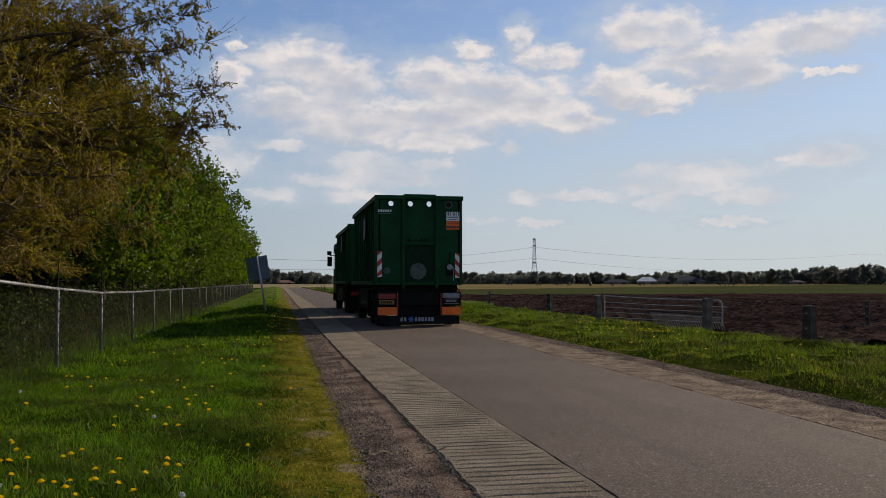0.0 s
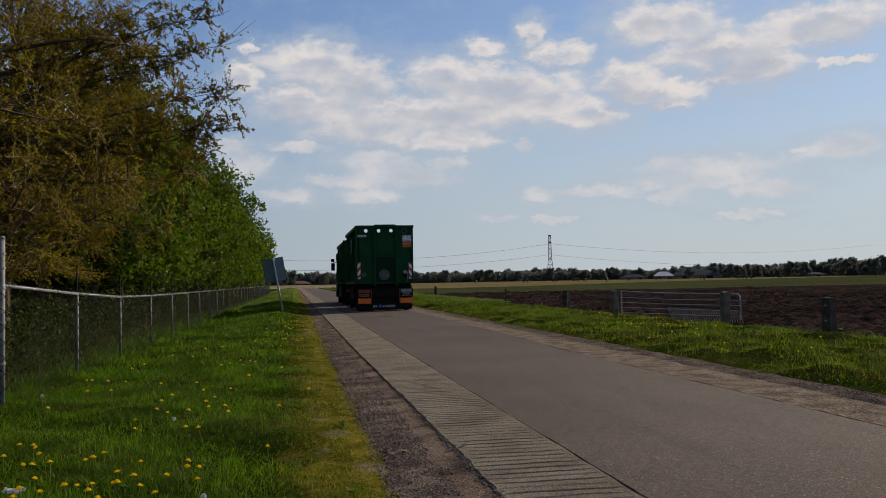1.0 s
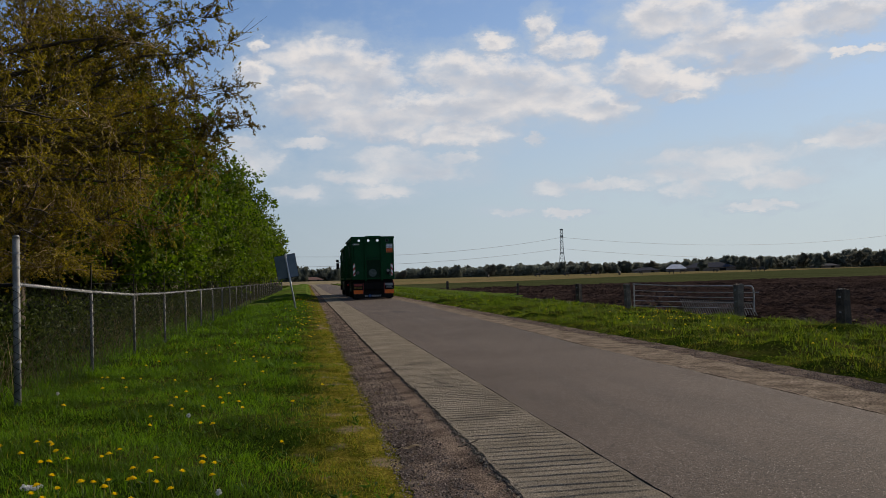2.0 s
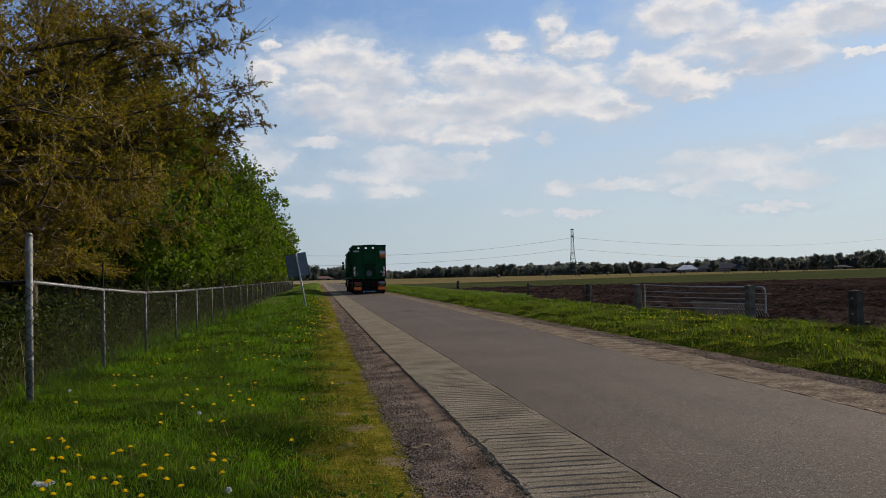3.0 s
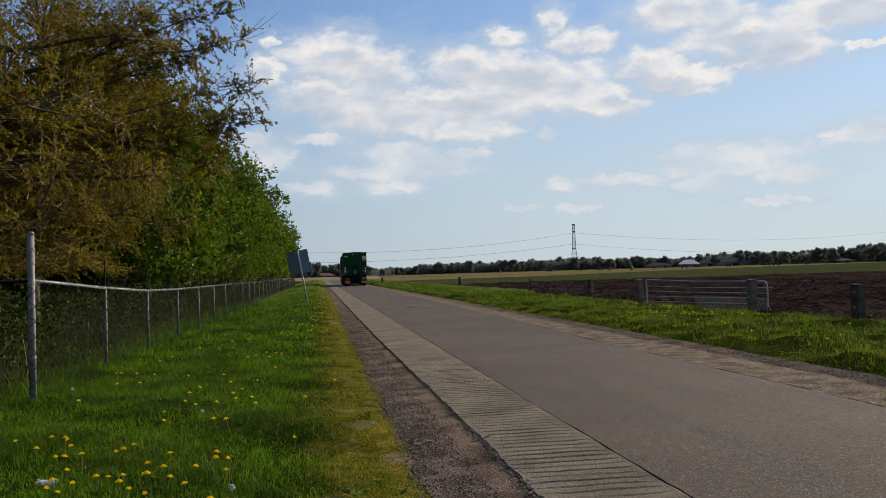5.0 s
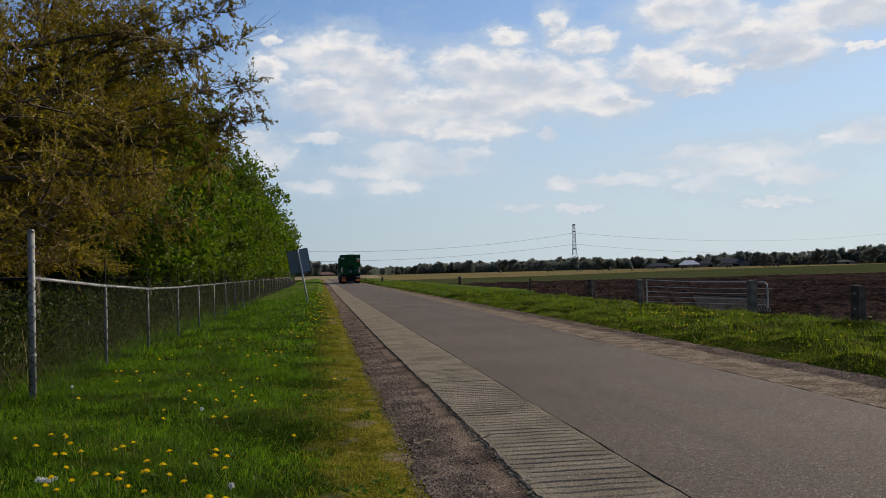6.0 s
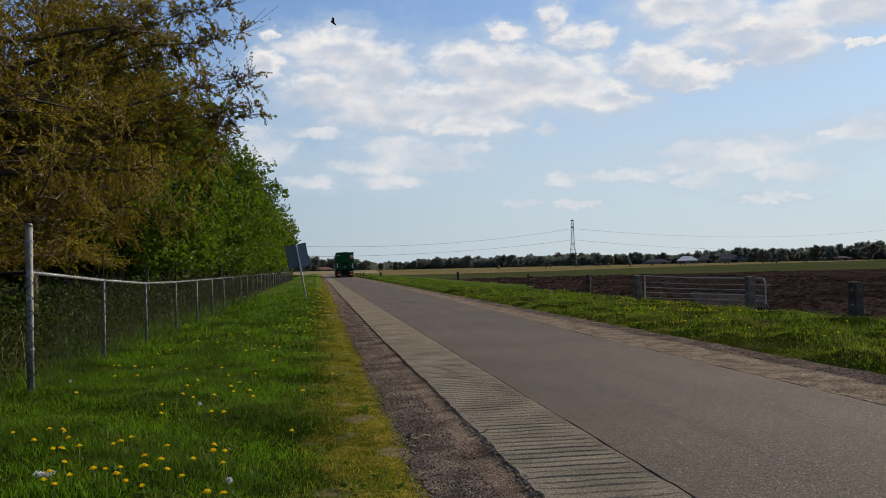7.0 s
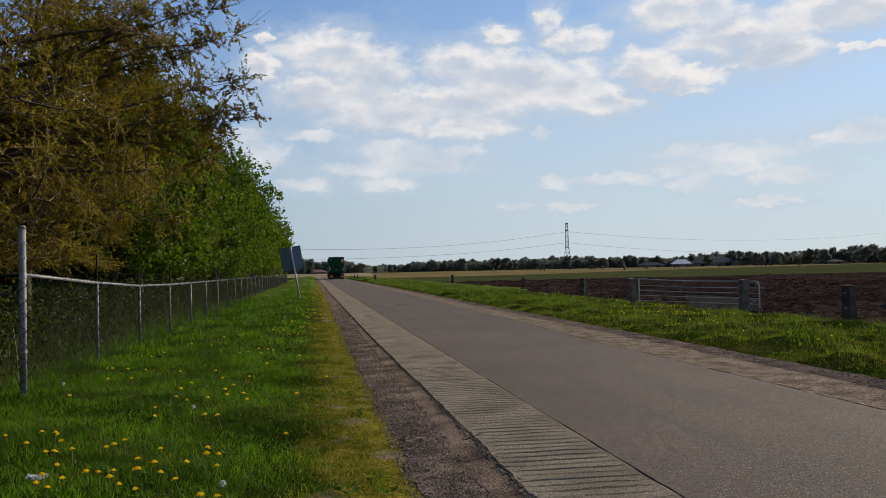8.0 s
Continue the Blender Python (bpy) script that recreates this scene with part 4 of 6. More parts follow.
def square_post(name, w, h, mat, label, seed):
    rng = random.Random(seed)
    p = new(name)
    bm = bmesh.new()
    box(bm, -w / 2, w / 2, -w / 2, w / 2, -0.3, h)
    bmesh.ops.subdivide_edges(bm, edges=bm.edges, cuts=4, use_grid_fill=True)
    for v in bm.verts:
        k = 1 + 0.05 * math.sin(v.co.z * 5 + seed) + rng.uniform(-0.03, 0.03)
        v.co.x, v.co.y = v.co.x * k, v.co.y * k
        if v.co.z > h - 0.01:
            v.co.z += rng.uniform(-0.03, 0.015) - 0.3 * (abs(v.co.x) + abs(v.co.y)) * 0.12
    part("timber", bm, mat, p)
    for z in (h * 0.45, h * 0.8):
        part("staple", box(bmesh.new(), -w / 2 - 0.02, -w / 2 + 0.01, -0.02, 0.02, z, z + 0.03), MAT["zinc"], p)
    tagged(p, label, "post")
    return p


def build_gate():
    lab = "thick weathered square wooden post standing in grass"
    post = square_post("wooden_post", 0.19, 0.86, MAT["old_wood"], lab, 1)
    post.matrix_basis = pose(10.42, 15.5, -0.05, 1, -1, 20)
    tagged(post, group="thick wooden posts")
    for i, (x, y, rz, tilt) in enumerate(((11.02, 34.0, 35, -1), (12.6, 77.2, 5, 1))):
        copy_thing(post, pose(x, y, -0.05, tilt, tilt, rz))
    latch = square_post("gate_latch_post", 0.19, 0.9, MAT["grey_wood"], "thick grey weathered wooden post at the gate", 3)
    latch.matrix_basis = pose(11.45, 21.6, -0.05, 0.5, 0.5, 10)
    pale = square_post("gate_hanging_post", 0.15, 0.92, MAT["grey_wood"], "weathered wooden gate post with a pale split side", 2)
    part("split_face", box(bmesh.new(), 0.06, 0.09, -0.08, -0.03, -0.1, 0.72, 0.01), MAT["pale_wood"], pale, "pale split wood")
    pale.matrix_basis = pose(9.95, 25.8, -0.05, 0, -2, 15)
    a, b = Vector((9.95, 25.8)), Vector((11.45, 21.6))
    d = (b - a).normalized()
    gate = new("field_gate")
    tagged(gate, "tubular galvanised field gate with sagging rails and slanted bars", "gate")
    gate.matrix_basis = Matrix.Translation((a.x, a.y, 0)) @ pose(0, 0, 0, 0, 0, math.degrees(math.atan2(d.y, d.x))) @ pose(0.1, 0.13, 0)
    L = (b - a).length + 0.3
    for k, z in enumerate((0.86, 0.66, 0.50, 0.34, 0.18)):
        sag = (0.07, 0.05, 0.03, 0.01, 0.0)[k]
        u = np.linspace(0, 1, 14)
        p = np.stack([u * (L - (0.12 if k == 0 else 0)), 0 * u, z - sag * np.sin(np.clip(u * 1.6, 0, 1) * np.pi / 2)], -1)
        np_part("rail", *tubes(p[None], np.full((1, 14), 0.015 if k == 0 else 0.0095), 8), MAT["gate_zinc"], gate)
    p = np.array([(L - 0.12, 0, 0.79), (L - 0.04, 0, 0.77), (L, 0, 0.70), (L + 0.01, 0, 0.5), (L, 0, 0.1)])
    np_part("end_bow", *tubes(p[None], np.full((1, 5), 0.02), 8), MAT["gate_zinc"], gate)
    part("upright", rod(bmesh.new(), (0.05, 0, 0.1), (0.05, 0, 0.88), 0.02, 8), MAT["gate_zinc"], gate)
    part("latch", rod(bmesh.new(), (L, 0, 0.62), (L + 0.16, 0, 0.61), 0.012, 8), MAT["gate_zinc"], gate)
    part("slat_rail", rod(bmesh.new(), (2.0, 0.05, 0.42), (L, 0.05, 0.36), 0.014, 6), MAT["black_steel"], gate)
    n = 30
    for k in range(n):
        x = 2.0 + (L - 2.05) * k / n
        part("slat", box(bmesh.new(), -0.010, 0.010, -0.006, 0.006, -0.5, 0.0, 0.0, pose(x, 0.05, 0.42 - 0.002 * k, 0, -28, 0)), MAT["post_zinc"], gate)
    # small stakes and wire along the field's edge
    stake = square_post("fence_stake", 0.09, 0.8, MAT["old_wood"], "thin wooden stake at the field edge", 4)
    stake.matrix_basis = pose(11.9, 48.0, -0.05, 2, 1, 0)
    tagged(stake, group="stakes at the field edge")
    for x, y in ((7.9, 110.0), (7.3, 150.0), (7.9, 151.0), (8.6, 118.0), (16.2, 21.4)):
        copy_thing(stake, pose(x, y, -0.05, 1, -2, 30))


# ---- grass and flowers ----


def verge_grass(name, n, x0, x1, y0, y1, h0, h1, w0, w1, seed, mat, label, power=1.5, keep=None):
    rng = np.random.default_rng(seed)
    x, y = rng.uniform(x0, x1, n), y0 + (y1 - y0) * rng.uniform(0, 1, n) ** power
    if keep is not None:
        ok = keep(x, y, rng)
        x, y = x[ok], y[ok]
    m = len(x)
    tuft = 0.42 + 0.45 * np.clip(wave(x, y, 2.6, seed) + 0.3, 0, 1.4) + 0.55 * np.clip(wave(x, y, 7.0, seed + 1), 0, 1) + 0.75 * np.clip(wave(x, y, 17.0, seed + 2), 0, 1)
    h = (h0 + (h1 - h0) * rng.uniform(0, 1, m) ** 1.4) * tuft
    if mat is MAT["blade"] and x1 < 2:  # trodden short towards the gravel
        h = h * np.clip((0.25 - x) / 0.7, 0.4, 1)
    if x0 > 5:  # low at the gravel, humped further in
        h = h * np.clip(0.35 + (x - GRAVEL_R) / 1.1, 0.35, 1.15) * (0.7 + 0.9 * np.clip(wave(x, y, 2.3, 3), -0.4, 1))
        h = h * np.clip(1.9 - x / 9.5, 0.62, 1.0)
    far = np.clip(y / 14, 0.8, 2.6)
    v, f = blades(rng, x, y, ground_z(x, y) - 0.01, h, rng.uniform(w0, w1, m) * far, 1.5)
    return tagged(np_part(name, v, f, mat), label, "grass", kind="stuff")


def build_grass():
    def worn(x, y, rng):  # sparse near the gravel
        return rng.uniform(0, 1, len(x)) < np.clip((GRAVEL_L - 0.08 - x + 0.14 * wave(x, y, 2.2, 1)) / 0.85, 0, 1)
    verge_grass("verge_grass_near", 135000, -3.6, 0.8, 2.8, 14, 0.035, 0.115, 0.0035, 0.0075, 1, MAT["blade"], "lush green grass of the roadside verge", 1.25, worn)
    verge_grass("verge_grass_far", 46000, -3.7, 0.75, 13, 62, 0.06, 0.16, 0.008, 0.014, 2, MAT["blade"], "lush green grass further along the verge", 1.5, worn)
    verge_grass("verge_grass_worn", 52000, -0.8, 0.85, 2.8, 22, 0.018, 0.06, 0.004, 0.008, 3, MAT["blade_dry"], "short yellowish worn grass beside the gravel", 1.4,
                lambda x, y, rng: rng.uniform(0, 1, len(x)) < np.clip(1.1 - np.abs(x - 0.3 + 0.1 * wave(x, y, 1.6, 4)) / 0.5, 0, 1))
    verge_grass("verge_straw", 9000, -3.2, 0.4, 3.2, 20, 0.03, 0.09, 0.003, 0.007, 9, MAT["blade_dry"], "thin yellowish blades scattered in the verge", 1.3)
    verge_grass("field_verge_straw", 4000, GRAVEL_R, 11.0, 8, 30, 0.08, 0.22, 0.004, 0.008, 10, MAT["blade_dry"], "thin yellowish blades between the tall grass", 1.2)
    verge_grass("fence_grass", 26000, -6.0, -3.3, 8.0, 40, 0.10, 0.30, 0.005, 0.009, 4, MAT["blade"], "longer grass behind the fence", 1.4)
    verge_grass("field_verge_grass", 98000, GRAVEL_R - 0.08, 13.5, 8, 34, 0.05, 0.19, 0.006, 0.012, 5, MAT["blade_tall"], "tall green grass between road and field", 1.2,
                lambda x, y, rng: ((x < FIELD_X + 0.6 + 0.3 * wave(x, y, 1.1, 2)) | (y < 21 + 0.5 * wave(x, y, 1.0)))
                & (rng.uniform(0, 1, len(x)) < 0.42 + 0.9 * np.clip(wave(x, y, 1.7, 3) + 0.35, 0, 1)))
    verge_grass("field_verge_grass_far", 30000, GRAVEL_R, 11.0, 32, 110, 0.06, 0.17, 0.014, 0.022, 6, MAT["blade_tall"], "green grass further along the field", 1.4)
    verge_grass("field_verge_dry", 15000, GRAVEL_R - 0.2, GRAVEL_R + 0.7, 8, 40, 0.02, 0.08, 0.005, 0.009, 7, MAT["blade_dry"], "short dry grass beside the gravel", 1.3)


def build_weeds():
    """Flat rosettes of broad leaves between the grass."""
    rng = np.random.default_rng(19)
    n, k = 170, 8
    x, y = rng.uniform(-3.0, 0.45, n), 4.2 + 14 * rng.uniform(0, 1, n) ** 1.4
    a = rng.uniform(0, 2 * np.pi, (n, k))
    way = np.stack([np.cos(a), np.sin(a), rng.uniform(0.2, 0.9, (n, k))], -1)
    at = np.repeat(np.stack([x, y, ground_z(x, y) + 0.01], 1)[:, None], k, 1) + way * 0.015
    v, f = leaf_quads(rng, at.reshape(-1, 3), way.reshape(-1, 3), 0.06, 0.008, 0.2)
    tagged(np_part("weed_leaves", v, f, MAT["weed"]), "broad green weed leaves between the grass", "weeds", kind="stuff")


def build_dandelions():
    rng = random.Random(7)

    def flower(open_, h, r):
        d = new("dandelion")
        bm = bmesh.new()
        rod(bm, (0, 0, -0.02), (0.01, 0, h), 0.0028, 5)
        part("stem", bm, MAT["stem"], d)
        bm = bmesh.new()
        for ring, (rr, zz, n) in enumerate(((1.0, 0.0, 13), (0.75, 0.006, 11), (0.42, 0.011, 7))):
            for k in range(n):
                a = 2 * math.pi * (k + ring * 0.4) / n
                ca, sa = math.cos(a), math.sin(a)
                w = r * 0.2
                p = [(0.01, 0, h), (0.01 + r * rr * 0.6 * ca - w * sa, r * rr * 0.6 * sa + w * ca, h + zz + r * 0.12), (0.01 + r * rr * ca, r * rr * sa, h + zz + r * open_),
                     (0.01 + r * rr * 0.6 * ca + w * sa, r * rr * 0.6 * sa - w * ca, h + zz + r * 0.12)]
                bm.faces.new([bm.verts.new(q) for q in p])
        part("petals", bm, MAT["yellow"], d, "bright yellow petals")
        return d
    kinds = [flower(0.1, 0.13, 0.026), flower(0.35, 0.11, 0.022), flower(0.0, 0.15, 0.027)]
    for k in kinds:
        tagged(k, "yellow dandelion in flower in the grass", "flower", "dandelions in the verge")
    near_spots = [(-1.79, 6.2), (-1.84, 6.29), (-1.61, 6.11), (-1.02, 6.01), (-0.83, 5.64), (-0.74, 5.93), (-0.7, 5.9), (-0.64, 5.91), (-0.57, 5.38), (-1.09, 5.69), (-1.61, 5.73), (-1.3, 5.29), (-1.25, 5.32), (-1.12, 5.11), (-1.07, 5.37), (-1.04, 5.45), (-0.95, 5.4), (-0.98, 5.51), (-0.76, 5.13), (-0.96, 5.0), (-1.5, 5.18), (-1.45, 4.98), (-1.42, 5.24), (-1.17, 5.16), (-1.17, 5.39), (-1.57, 5.14), (-0.6, 4.7), (-0.51, 4.68)]
    spots = near_spots + [(-2.31, 7.04), (-2.05, 6.58), (-2.05, 7.03), (-1.92, 6.97), (-1.93, 6.86), (-1.81, 6.7), (-1.44, 6.42), (-1.37, 6.3), (-1.36, 6.55), (-1.41, 7.77), (-1.33, 8.46), (-1.38, 9.15), (-1.2, 8.5), (-1.31, 9.48), (-1.38, 8.05), (-0.92, 7.68), (-0.77, 7.49), (-0.92, 9.07), (-0.84, 8.71), (-0.84, 9.22), (-0.73, 8.73), (-0.63, 8.24), (-1.01, 8.3), (-0.8, 13.51), (-0.6, 13.44), (-0.61, 11.25), (-1.19, 10.96), (-0.21, 6.69), (-2.49, 9.22), (-0.17, 8.54), (-2.7, 12.08), (-2.52, 11.61)]
    while len(spots) < 80:
        spots.append((rng.uniform(-2.5, 0.2), 9.5 + 9 * rng.random()))
    while len(spots) < 190:
        spots.append((rng.gauss(-0.25, 0.3), 17 + 36 * rng.random()))
    while len(spots) < 225:
        spots.append((rng.gauss(8.3, 0.45), rng.gauss(19.0, 1.2)))
    while len(spots) < 262:
        spots.append((rng.uniform(6.4, 9.5), rng.uniform(11, 40)))
    for i, (x, y) in enumerate(spots):
        m = pose(x, y, float(ground_z(x, y)) + (0.05 if x > 5 else -0.02), rng.uniform(-14, 14), rng.uniform(-14, 14), rng.uniform(0, 360))
        if i < 3:
            kinds[i].matrix_basis = m
        else:
            copy_thing(kinds[i % 3], m)
    # seed heads and a scrap of white down
    puff = new("dandelion_clock")
    part("stem", rod(bmesh.new(), (0, 0, -0.02), (0, 0, 0.13), 0.0025, 5), MAT["stem"], puff)
    rg = np.random.default_rng(4)
    d = rg.normal(0, 1, (160, 3))
    d /= np.linalg.norm(d, axis=1, keepdims=True)
    v, f = leaf_quads(rg, np.array([0, 0, 0.14]) + d * 0.004, d, 0.014, 0.003, 0.1)
    np_part("seeds", v, f, MAT["fluff"], puff, "white ball of seeds")
    tagged(puff, "white dandelion seed head in the grass", "flower", "seed heads in the verge")
    puff.matrix_basis = pose(-0.51, 4.93, -0.03)
    for x, y in ((-2.68, 9.87), (-1.04, 7.8)):
        copy_thing(puff, pose(x, y, -0.02, 6, -5, 20))
    n = 160
    p = np.array([-1.70, 5.64, 0.045]) + rg.normal(0, 1, (n, 3)) * np.array([0.026, 0.014, 0.005])
    v, f = leaf_quads(rg, p, rg.normal(0, 1, (n, 3)), 0.016, 0.008, 0.5)
    tagged(np_part("white_tuft", v, f, MAT["fluff"]), "crumpled white scrap lying in the grass", "scrap")
    bm = bmesh.new()
    bmesh.ops.create_grid(bm, x_segments=6, y_segments=3, size=0.5)
    for q in bm.verts:
        q.co = Vector((q.co.x * 0.17, q.co.y * 0.06, 0.012 + 0.01 * math.sin(q.co.x * 7) + 0.006 * math.cos(q.co.y * 9)))
    tagged(part("dead_leaf", bm, MAT["straw"]), "dry brown leaf lying on the gravel", "leaf").matrix_basis = pose(0.756, 6.57, -0.035, 0, 0, 15)
    st = np.array([[(1.10, 6.42, -0.02), (1.16, 6.45, -0.012), (1.22, 6.48, -0.004), (1.285, 6.55, 0.012)]])
    tagged(np_part("stick", *tubes(st, np.array([[0.008, 0.010, 0.009, 0.005]]), 6), MAT["bark"]), "short dark stick lying at the road edge", "stick")


# ---- the distance ----


def build_distance():
    rng = np.random.default_rng(17)
    # hedgerow trees on the horizon, a few models, set by bearing
    kinds = []
    for k in range(4):
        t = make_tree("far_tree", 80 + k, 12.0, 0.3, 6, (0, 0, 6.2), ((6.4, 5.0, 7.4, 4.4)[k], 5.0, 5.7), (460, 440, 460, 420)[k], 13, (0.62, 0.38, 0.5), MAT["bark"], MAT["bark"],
                      (MAT["leaf_far_hazed"], MAT["leaf_far_hazed"], MAT["leaf_brown_hazed"], MAT["leaf_far_hazed"])[k], "far dark tree in a row on the horizon", twig_r=0.06, side=2, reach=2.2, seg=1, spread=1.2)
        tagged(t, group="trees on the horizon")
        kinds.append(t)
    n = 0

    def put(az, dist, s, kind=None):
        nonlocal n
        k = n % 4 if kind is None else kind
        m = pose(dist * math.sin(radians(az)), dist * math.cos(radians(az)), -0.3, 0, 0, rng.uniform(0, 360))
        if n < 4:
            kinds[n].scale = (s, s, s)
            kinds[n].matrix_basis = m @ Matrix.Scale(s, 4)
        else:
            c = copy_thing(kinds[k], m)
            c.scale = (s, s, s)
        n += 1
    az = -2.5

    def skyline(a):
        return np.interp(a, [-2.5, 0, 2.5, 4.0, 5.5, 9, 14.5, 20, 23, 26.4, 30, 33.6, 38], [0.95, 0.95, 0.85, 0.5, 0.55, 0.75, 0.78, 0.72, 0.62, 0.85, 0.8, 0.95, 1.1])
    while az < 38:
        top = float(skyline(az))
        dist = float(np.interp(az, [-3, 3, 5, 9, 20, 38], [420, 430, 620, 640, 640, 560])) * rng.uniform(0.94, 1.08)
        h = dist * math.tan(radians(top)) * rng.uniform(0.72, 1.0) + 1.0
        put(az, dist, h / 12.0)
        az += rng.uniform(0.18, 0.62)
    # thick hedge line under the trees
    m = 52000
    a = rng.uniform(-3, 39, m)
    dist = np.interp(a, [-3, 3, 5, 9, 20, 39], [430, 440, 630, 650, 650, 570]) * rng.uniform(0.99, 1.02, m)
    lump = 0.78 + 0.2 * wave(a, a * 0, 3.1, 1) + 0.16 * wave(a, a * 0, 8.0, 2) + 0.1 * wave(a, a * 0, 21, 3)
    top = dist * np.tan(np.radians(skyline(a))) * np.clip(lump, 0.35, 1.05)
    p = np.stack([dist * np.sin(np.radians(a)), dist * np.cos(np.radians(a)), rng.uniform(0, 1, m) ** 0.8 * top - 0.2], 1)
    tagged(np_part("far_hedge", *leaf_quads(rng, p, np.tile([0, 0, 0.5], (m, 1)), 1.2, 0.6, 1.0), MAT["leaf_far_hazed"]), "dark hedge line on the horizon", "hedge", kind="stuff")

    def barn(name, az, dist, w, dp, wall, ridge, roof, label):
        b = new(name)
        part("wall", box(bmesh.new(), -w / 2, w / 2, -dp / 2, dp / 2, -0.3, wall), MAT["farm_wall"], b)
        bm = bmesh.new()
        e = 0.5
        v = [bm.verts.new(q) for q in ((-w / 2 - e, -dp / 2 - e, wall - 0.2), (w / 2 + e, -dp / 2 - e, wall - 0.2), (w / 2 + e, dp / 2 + e, wall - 0.2), (-w / 2 - e, dp / 2 + e, wall - 0.2),
                                       (-w * 0.22, 0, ridge), (w * 0.22, 0, ridge))]
        for q in ((0, 1, 5, 4), (2, 3, 4, 5), (1, 2, 5), (3, 0, 4), (3, 2, 1, 0)):
            bm.faces.new([v[i] for i in q])
        part("roof", bm, roof, b)
        for k in (-0.25, 0.2):
            part("barn_door", box(bmesh.new(), w * k, w * k + w * 0.12, -dp / 2 - 0.06, -dp / 2, -0.2, wall * 0.7), MAT["black_steel"], b)
        b.matrix_basis = pose(dist * math.sin(radians(az)), dist * math.cos(radians(az)), 0, 0, 0, -az)
        tagged(b, label, "barn")
    barn("farm_barn", 24.2, 590, 13, 12, 2.2, 4.9, MAT["roof_pale"], "far farm barn with a pale grey hipped roof")
    barn("farm_shed", 22.3, 585, 17, 9, 1.7, 3.4, MAT["roof_dark"], "low far farm shed with a grey roof")
    barn("cattle_shed", 26.2, 600, 34, 14, 2.6, 5.6, MAT["roof_dark"], "long far cattle shed with a dark blue-grey roof")
    barn("farmhouse", 0.35, 425, 10, 8, 1.4, 2.6, MAT["roof_red"], "far low farmhouse with a red tiled roof")
    barn("field_shed", 33.0, 560, 16, 8, 1.5, 2.6, MAT["roof_dark"], "low far shed before the trees")
    # grazing animals far out on the field
    cow = new("grazing_animal")
    bm = box(bmesh.new(), -0.9, 0.9, -0.3, 0.3, 0.6, 1.35, 0.12)
    part("body", bm, MAT["hide"], cow)
    part("head", box(bmesh.new(), 0.85, 1.4, -0.14, 0.14, 0.5, 0.9, 0.06), MAT["hide"], cow)
    for x in (-0.75, 0.7):
        for y in (-0.2, 0.2):
            part("leg", rod(bmesh.new(), (x, y, -0.02), (x, y, 0.7), 0.08, 6), MAT["hide"], cow)
    tagged(cow, "dark animal grazing on the far field", "cow", "grazing animals")
    first = True
    for az, dist in ((17.2, 330), (18.6, 300), (19.2, 345), (20.6, 300), (22.0, 320), (23.9, 310), (24.6, 320), (26.6, 330), (28.9, 300), (29.4, 305), (15.3, 330), (31.2, 340), (12.0, 350)):
        m = pose(dist * math.sin(radians(az)), dist * math.cos(radians(az)), 0.0, 0, 0, rng.uniform(0, 360))
        if first:
            cow.matrix_basis = m
            first = False
        else:
            copy_thing(cow, m)


def build_pylon():
    """A lattice mast with two cross-arms' worth of cables."""
    pyl = new("pylon")
    tagged(pyl, "grey steel lattice electricity pylon behind the trees", "pylon")
    H = 41.0

    def half(z):
        return float(np.interp(z, [0, 20, H], [3.6, 1.5, 0.9]))
    levels = [0, 5, 10, 14.5, 18.5, 22, 25.5, 29, 32, 35, 38, H]
    for sx in (-1, 1):
        for sy in (-1, 1):
            p = np.array([[(sx * half(z), sy * half(z), z) for z in levels]])
            np_part("leg", *tubes(p, np.full((1, len(levels)), 0.22), 4), MAT["pylon"], pyl)
    for a, b in zip(levels, levels[1:]):
        bm = bmesh.new()
        for sx in (-1, 1):
            rod(bm, (sx * half(a), -half(a), a), (sx * half(b), half(b), b), 0.12, 4)
            rod(bm, (-sx * half(a), -half(a), a), (sx * half(b), -half(b), b), 0.12, 4)
            rod(bm, (-half(b), sx * half(b), b), (half(b), sx * half(b), b), 0.12, 4)
        part("brace", bm, MAT["pylon"], pyl)
    for z in (19.0, 34.0, 40.0):
        part("cross_arm", box(bmesh.new(), -1.4, 1.4, -3.2, 3.2, z, z + 0.7, 0.05), MAT["pylon"], pyl)
    dist, az = 780.0, 16.93
    px, py = dist * math.sin(radians(az)), dist * math.cos(radians(az))
    pyl.matrix_basis = pose(px, py, 0, 0, 0, -az)
    for k, (z, l_end, r_end) in enumerate(((33.3, (-24.0, 620.0, 18.6), (640.0, 870.0, 33.0)), (23.3, (-24.0, 620.0, 11.1), (640.0, 870.0, 16.5)))):
        on = (r_end[0] + 420.0, r_end[1] + 130.0, z + 2.0)
        for side, start, end in ((1, (px, py, z), l_end), (-1, (px, py, z), r_end), (0, r_end, on)):
            u = np.linspace(0, 1, 40)
            a, b = np.array(start), np.array(end)
            p = a * (1 - u[:, None]) + b * u[:, None]
            sag = ((5.7, 4.1)[k], 0.0, (8.5, 8.0)[k])[1 - side]
            p[:, 2] -= sag * 4 * u * (1 - u)
            ob = np_part("power_line", *tubes(p[None], np.full((1, 40), 0.11), 4), MAT["cable"])
            tagged(ob, "thin grey power line spanning the sky", "power line", "power lines")


for build in (build_near_trees, build_row_trees, build_undergrowth, build_fence, build_sign, build_gate, build_distance, build_pylon):
    build()

# ---- the lorry and its trailer ----
# one line of four things, all measured from the ground under the trailer's tail; forward is +y


